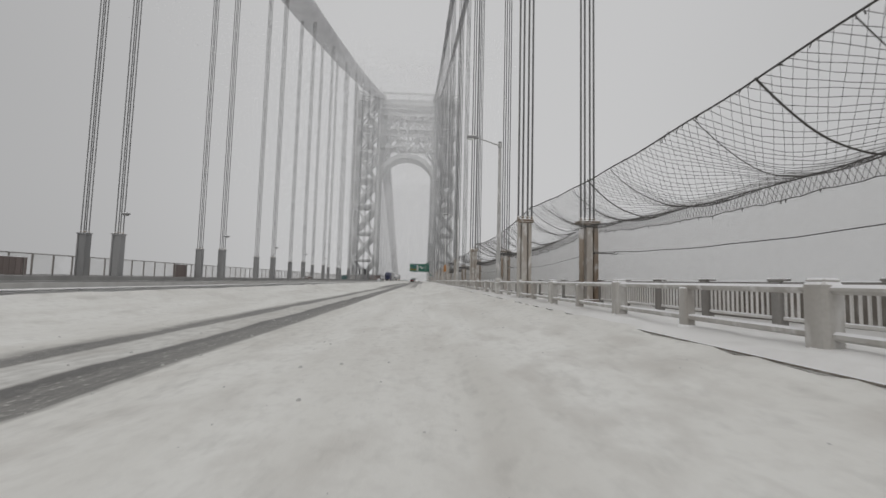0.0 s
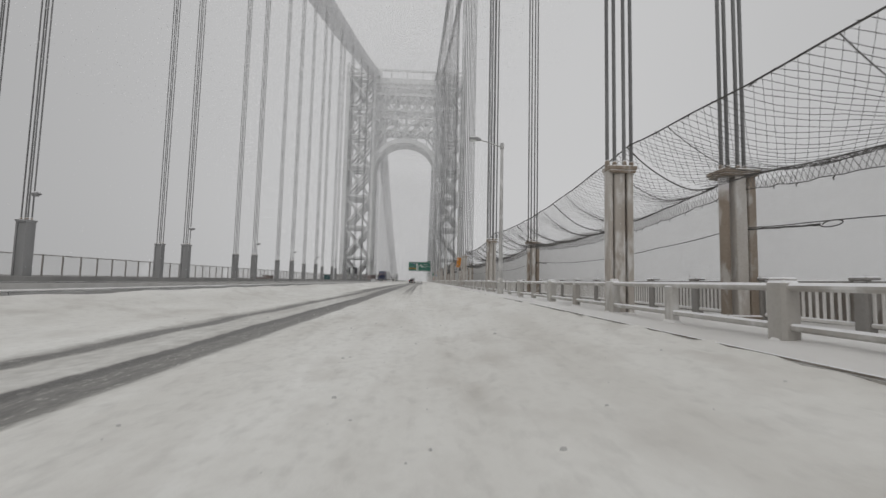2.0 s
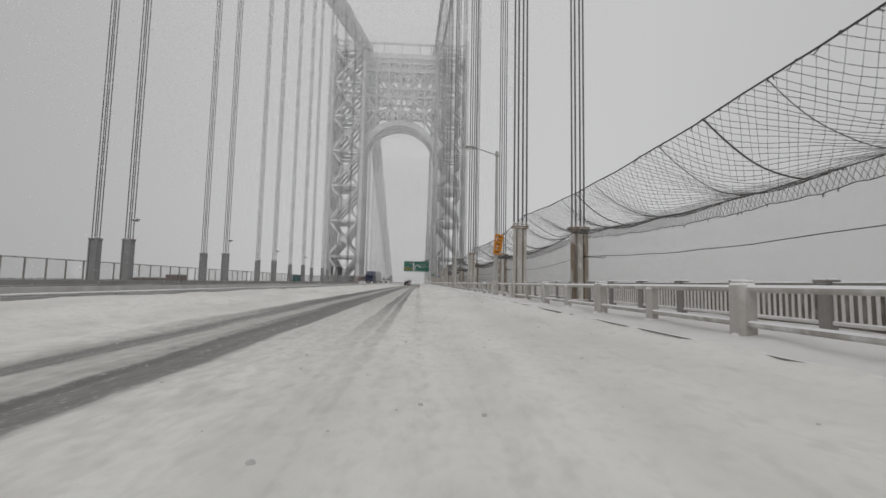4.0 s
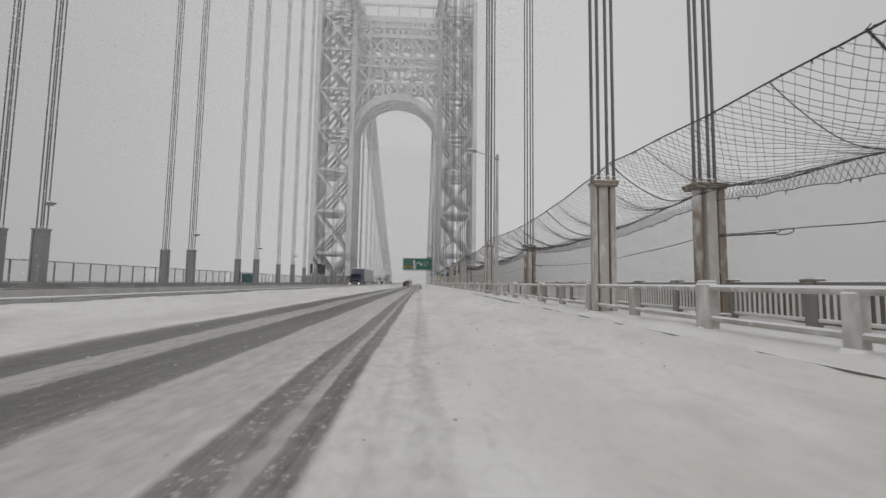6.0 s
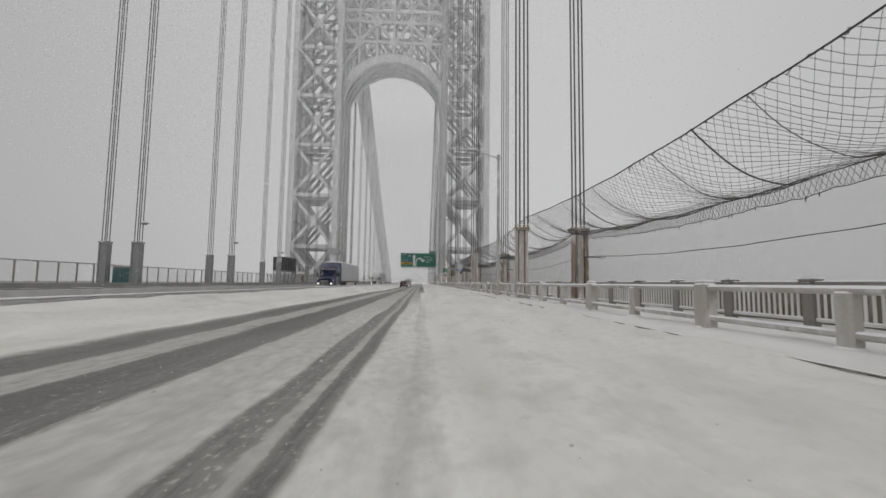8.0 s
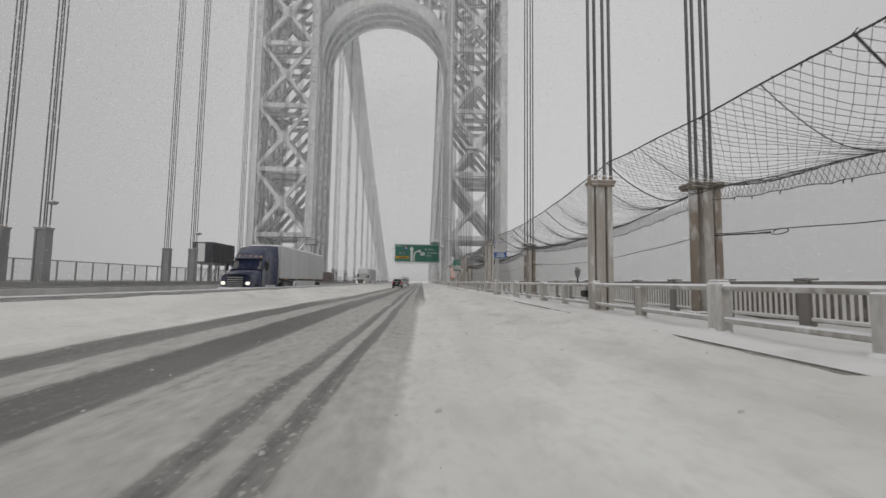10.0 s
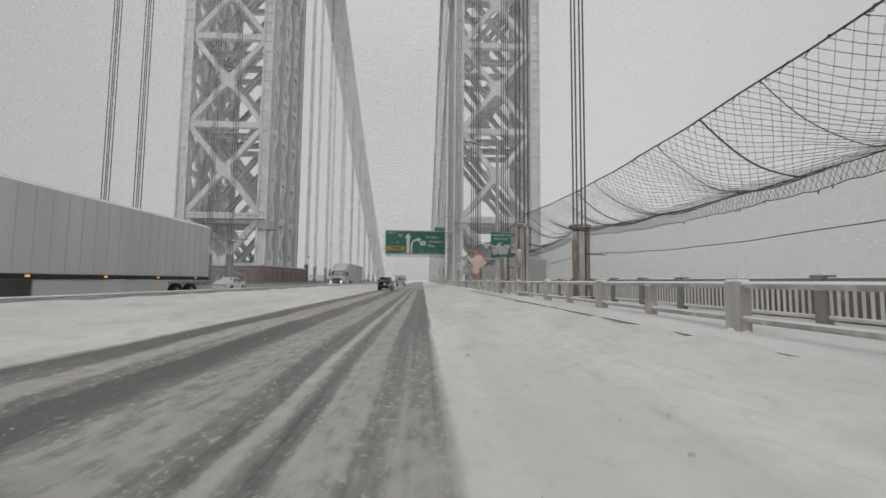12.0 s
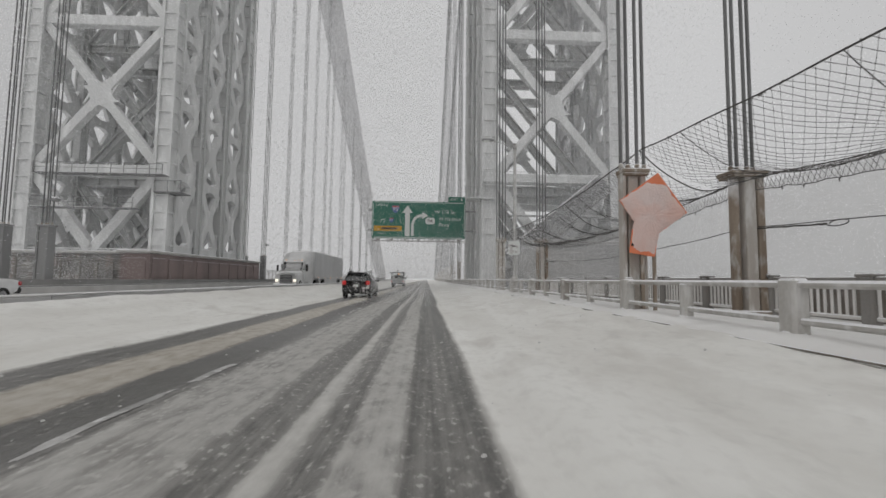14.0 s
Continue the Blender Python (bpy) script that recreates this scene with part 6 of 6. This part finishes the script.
def railing_lamp():
    ob = thing("railing_lamp", "small goblet-shaped work lamp on the kerb railing", "lamp", (4.0, 110.9, 1.34))
    part("stem", Shape().tube([(0, 0, 0), (0, 0, 0.04), (0, 0, 0.16)], [0.05, 0.022, 0.02], 8).mesh("stem", plastic), ob)
    part("bowl", Shape().tube([(0, 0, 0.14), (0, 0, 0.19), (0, 0, 0.33), (0, 0, 0.36)], [0.025, 0.062, 0.085, 0.09], 14).mesh("bowl", pillar_grey, True), ob)
    part("lid", Shape().tube([(0, 0, 0.36), (0, 0, 0.39), (-0.06, 0, 0.44)], [0.09, 0.06, 0.02], 12).mesh("lid", alu, True), ob)
    part("control_box", Shape().box((0.05, -0.42, -0.30), (0.14, 0.34, 0.18), 0.03).mesh("control_box", plastic), ob, "dark control box")


railing_lamp()


# ---- lane dashes and clumps of snow on the road ----
worn_line = painted("worn_lane_paint", (0.62, 0.615, 0.60), (0.20, 0.197, 0.19), 2.2, 0.6, streak=(1, 0.4, 1), stain=(0.70, 0.70, 0.69))


def lane_dash(y):
    xs, ys = np.linspace(-3.59, -3.48, 4), np.linspace(y - 2.2, y + 2.2, 23)
    ob = new("lane_marking", sheet("lane_marking", xs, ys, lambda gx, gy: road_height(gx, gy) + 0.003 + 0.006 * np.sin(gy * 3.1), worn_line))
    tagged(ob, "worn white lane dash on wet asphalt", "road marking", "lane markings", "structure")


for i in range(5):
    lane_dash(146.6 + 12.2 * i)


def snow_clumps():
    s = Shape()
    rng = np.random.RandomState(8)
    count = 2600
    ys = -34 + 225 * rng.rand(count)
    track = rng.choice([-6.5, -5.9, -4.5, -4.0, -3.6, -2.0, -1.5, -0.6], count) + 0.35 * rng.randn(count)
    xs = np.where(rng.rand(count) < 0.75, track, rng.uniform(-1.0, 3.1, count))
    rs = 0.008 + 0.034 * rng.rand(count) ** 3
    zs = road_height(xs, ys)
    for x, y, z, r in zip(xs.tolist(), ys.tolist(), zs.tolist(), rs.tolist()):
        ring = [(x + r * random.uniform(0.6, 1.2) * math.cos(q), y + r * random.uniform(0.6, 1.2) * math.sin(q), z) for q in (math.tau * j / 6 for j in range(6))]
        n = 6
        s.add([(a, b, c - 0.01) for a, b, c in ring] + [(x + (a - x) * 0.6, y + (b - y) * 0.6, z + r * 0.55) for a, b, c in ring], [(j, (j + 1) % n, n + (j + 1) % n, n + j) for j in range(n)] + [tuple(range(n, 2 * n))])
    return s


dirty = plain("dirty_snow_clod", (0.60, 0.595, 0.58), 0.85, vary=0.3, scale=9)
tagged(new("snow_clod", snow_clumps().mesh("snow_clod", dirty, True)), "scattered clods of dirty snow on the road", "snow", kind="stuff")


# ---- falling snow in the air, standing in for haze ----
def falling_snow():
    """Countless flakes beside and above the roadway, larger further out, added to imitate haze."""
    rng = np.random.RandomState(5)
    n = 3400000
    near, far = 14.0, 110.0
    r = near * (far / near) ** rng.rand(n)
    a = rng.rand(n) * math.pi * 1.06 - math.pi * 0.03
    x, z = -0.4 + r * np.cos(a), 1.3 + r * np.sin(a)
    y = -32 + rng.rand(n) * 214
    ahead = (y + 36) / 232
    keep = ((x > -13) | (z > 9) | (rng.rand(n) < 0.1)) & (z > 0.7) & (z < 4 + 118 * ahead) & (x < 3.5 + 18 * ahead) & (x > -9 - 36 * ahead)
    c = np.stack([x, y, z], -1)[keep]
    side = (0.0023 * r * (0.75 + 0.5 * rng.rand(n)))[keep]

    def haze_patch(n, xs, ys, zs, low, size):
        """Extra flakes massed in one box as haze, thinning upwards."""
        at = np.stack([rng.uniform(*xs, n), rng.uniform(*ys, n), zs[0] + (zs[1] - zs[0]) * rng.rand(n) ** low], -1)
        return at, size * (0.75 + 0.5 * rng.rand(n))

    # First: low blowing snow; the rest are added to haze tower and far cables.
    haze_patches = [haze_patch(160000, (-4.0, 11.0), (169, 196), (0.35, 4.95), 1.8, 0.019),
             haze_patch(170000, (-41.5, -24.5), (184, 195.4), (0.6, 85.0), 1.2, 0.052),
             haze_patch(340000, (3.5, 20.5), (184, 195.4), (0.6, 85.0), 1.2, 0.055),
             haze_patch(400000, (-26.0, 5.0), (186, 198.0), (60.0, 108.0), 1.0, 0.058),
             haze_patch(420000, (-30.0, 10.0), (216, 262), (1.5, 62.0), 1.1, 0.12)]
    c = np.concatenate([c] + [p for p, q in haze_patches])
    side = np.concatenate([side] + [q for p, q in haze_patches])
    d = rng.randn(len(c), 3, 3)
    d -= d.mean(1, keepdims=True)
    d /= np.linalg.norm(d, axis=2, keepdims=True)
    v = (c[:, None] + d * side[:, None, None] * 0.62).reshape(-1, 3)
    me = bpy.data.meshes.new("falling_snow")
    k = len(c)
    me.vertices.add(3 * k)
    me.vertices.foreach_set("co", v.astype(np.float32).ravel())
    me.loops.add(3 * k)
    me.loops.foreach_set("vertex_index", np.arange(3 * k, dtype=np.int32))
    me.polygons.add(k)
    me.polygons.foreach_set("loop_start", np.arange(0, 3 * k, 3, dtype=np.int32))
    me.update()
    me.validate()
    m, nt, b = material("snowflake", 0.9)
    b.inputs["Base Color"].default_value = (0.97, 0.97, 0.975, 1)
    thin = nt.nodes.new("ShaderNodeBsdfTranslucent")
    thin.inputs["Color"].default_value = (0.97, 0.97, 0.975, 1)
    mix = nt.nodes.new("ShaderNodeMixShader")
    nt.links.new(b.outputs[0], mix.inputs[1])
    nt.links.new(thin.outputs[0], mix.inputs[2])
    nt.links.new(mix.outputs[0], nt.nodes["Material Output"].inputs["Surface"])
    me.materials.append(m)
    tagged(new("falling_snow", me), "fine falling snow massed round the bridge as haze", "snow", kind="stuff")


falling_snow()
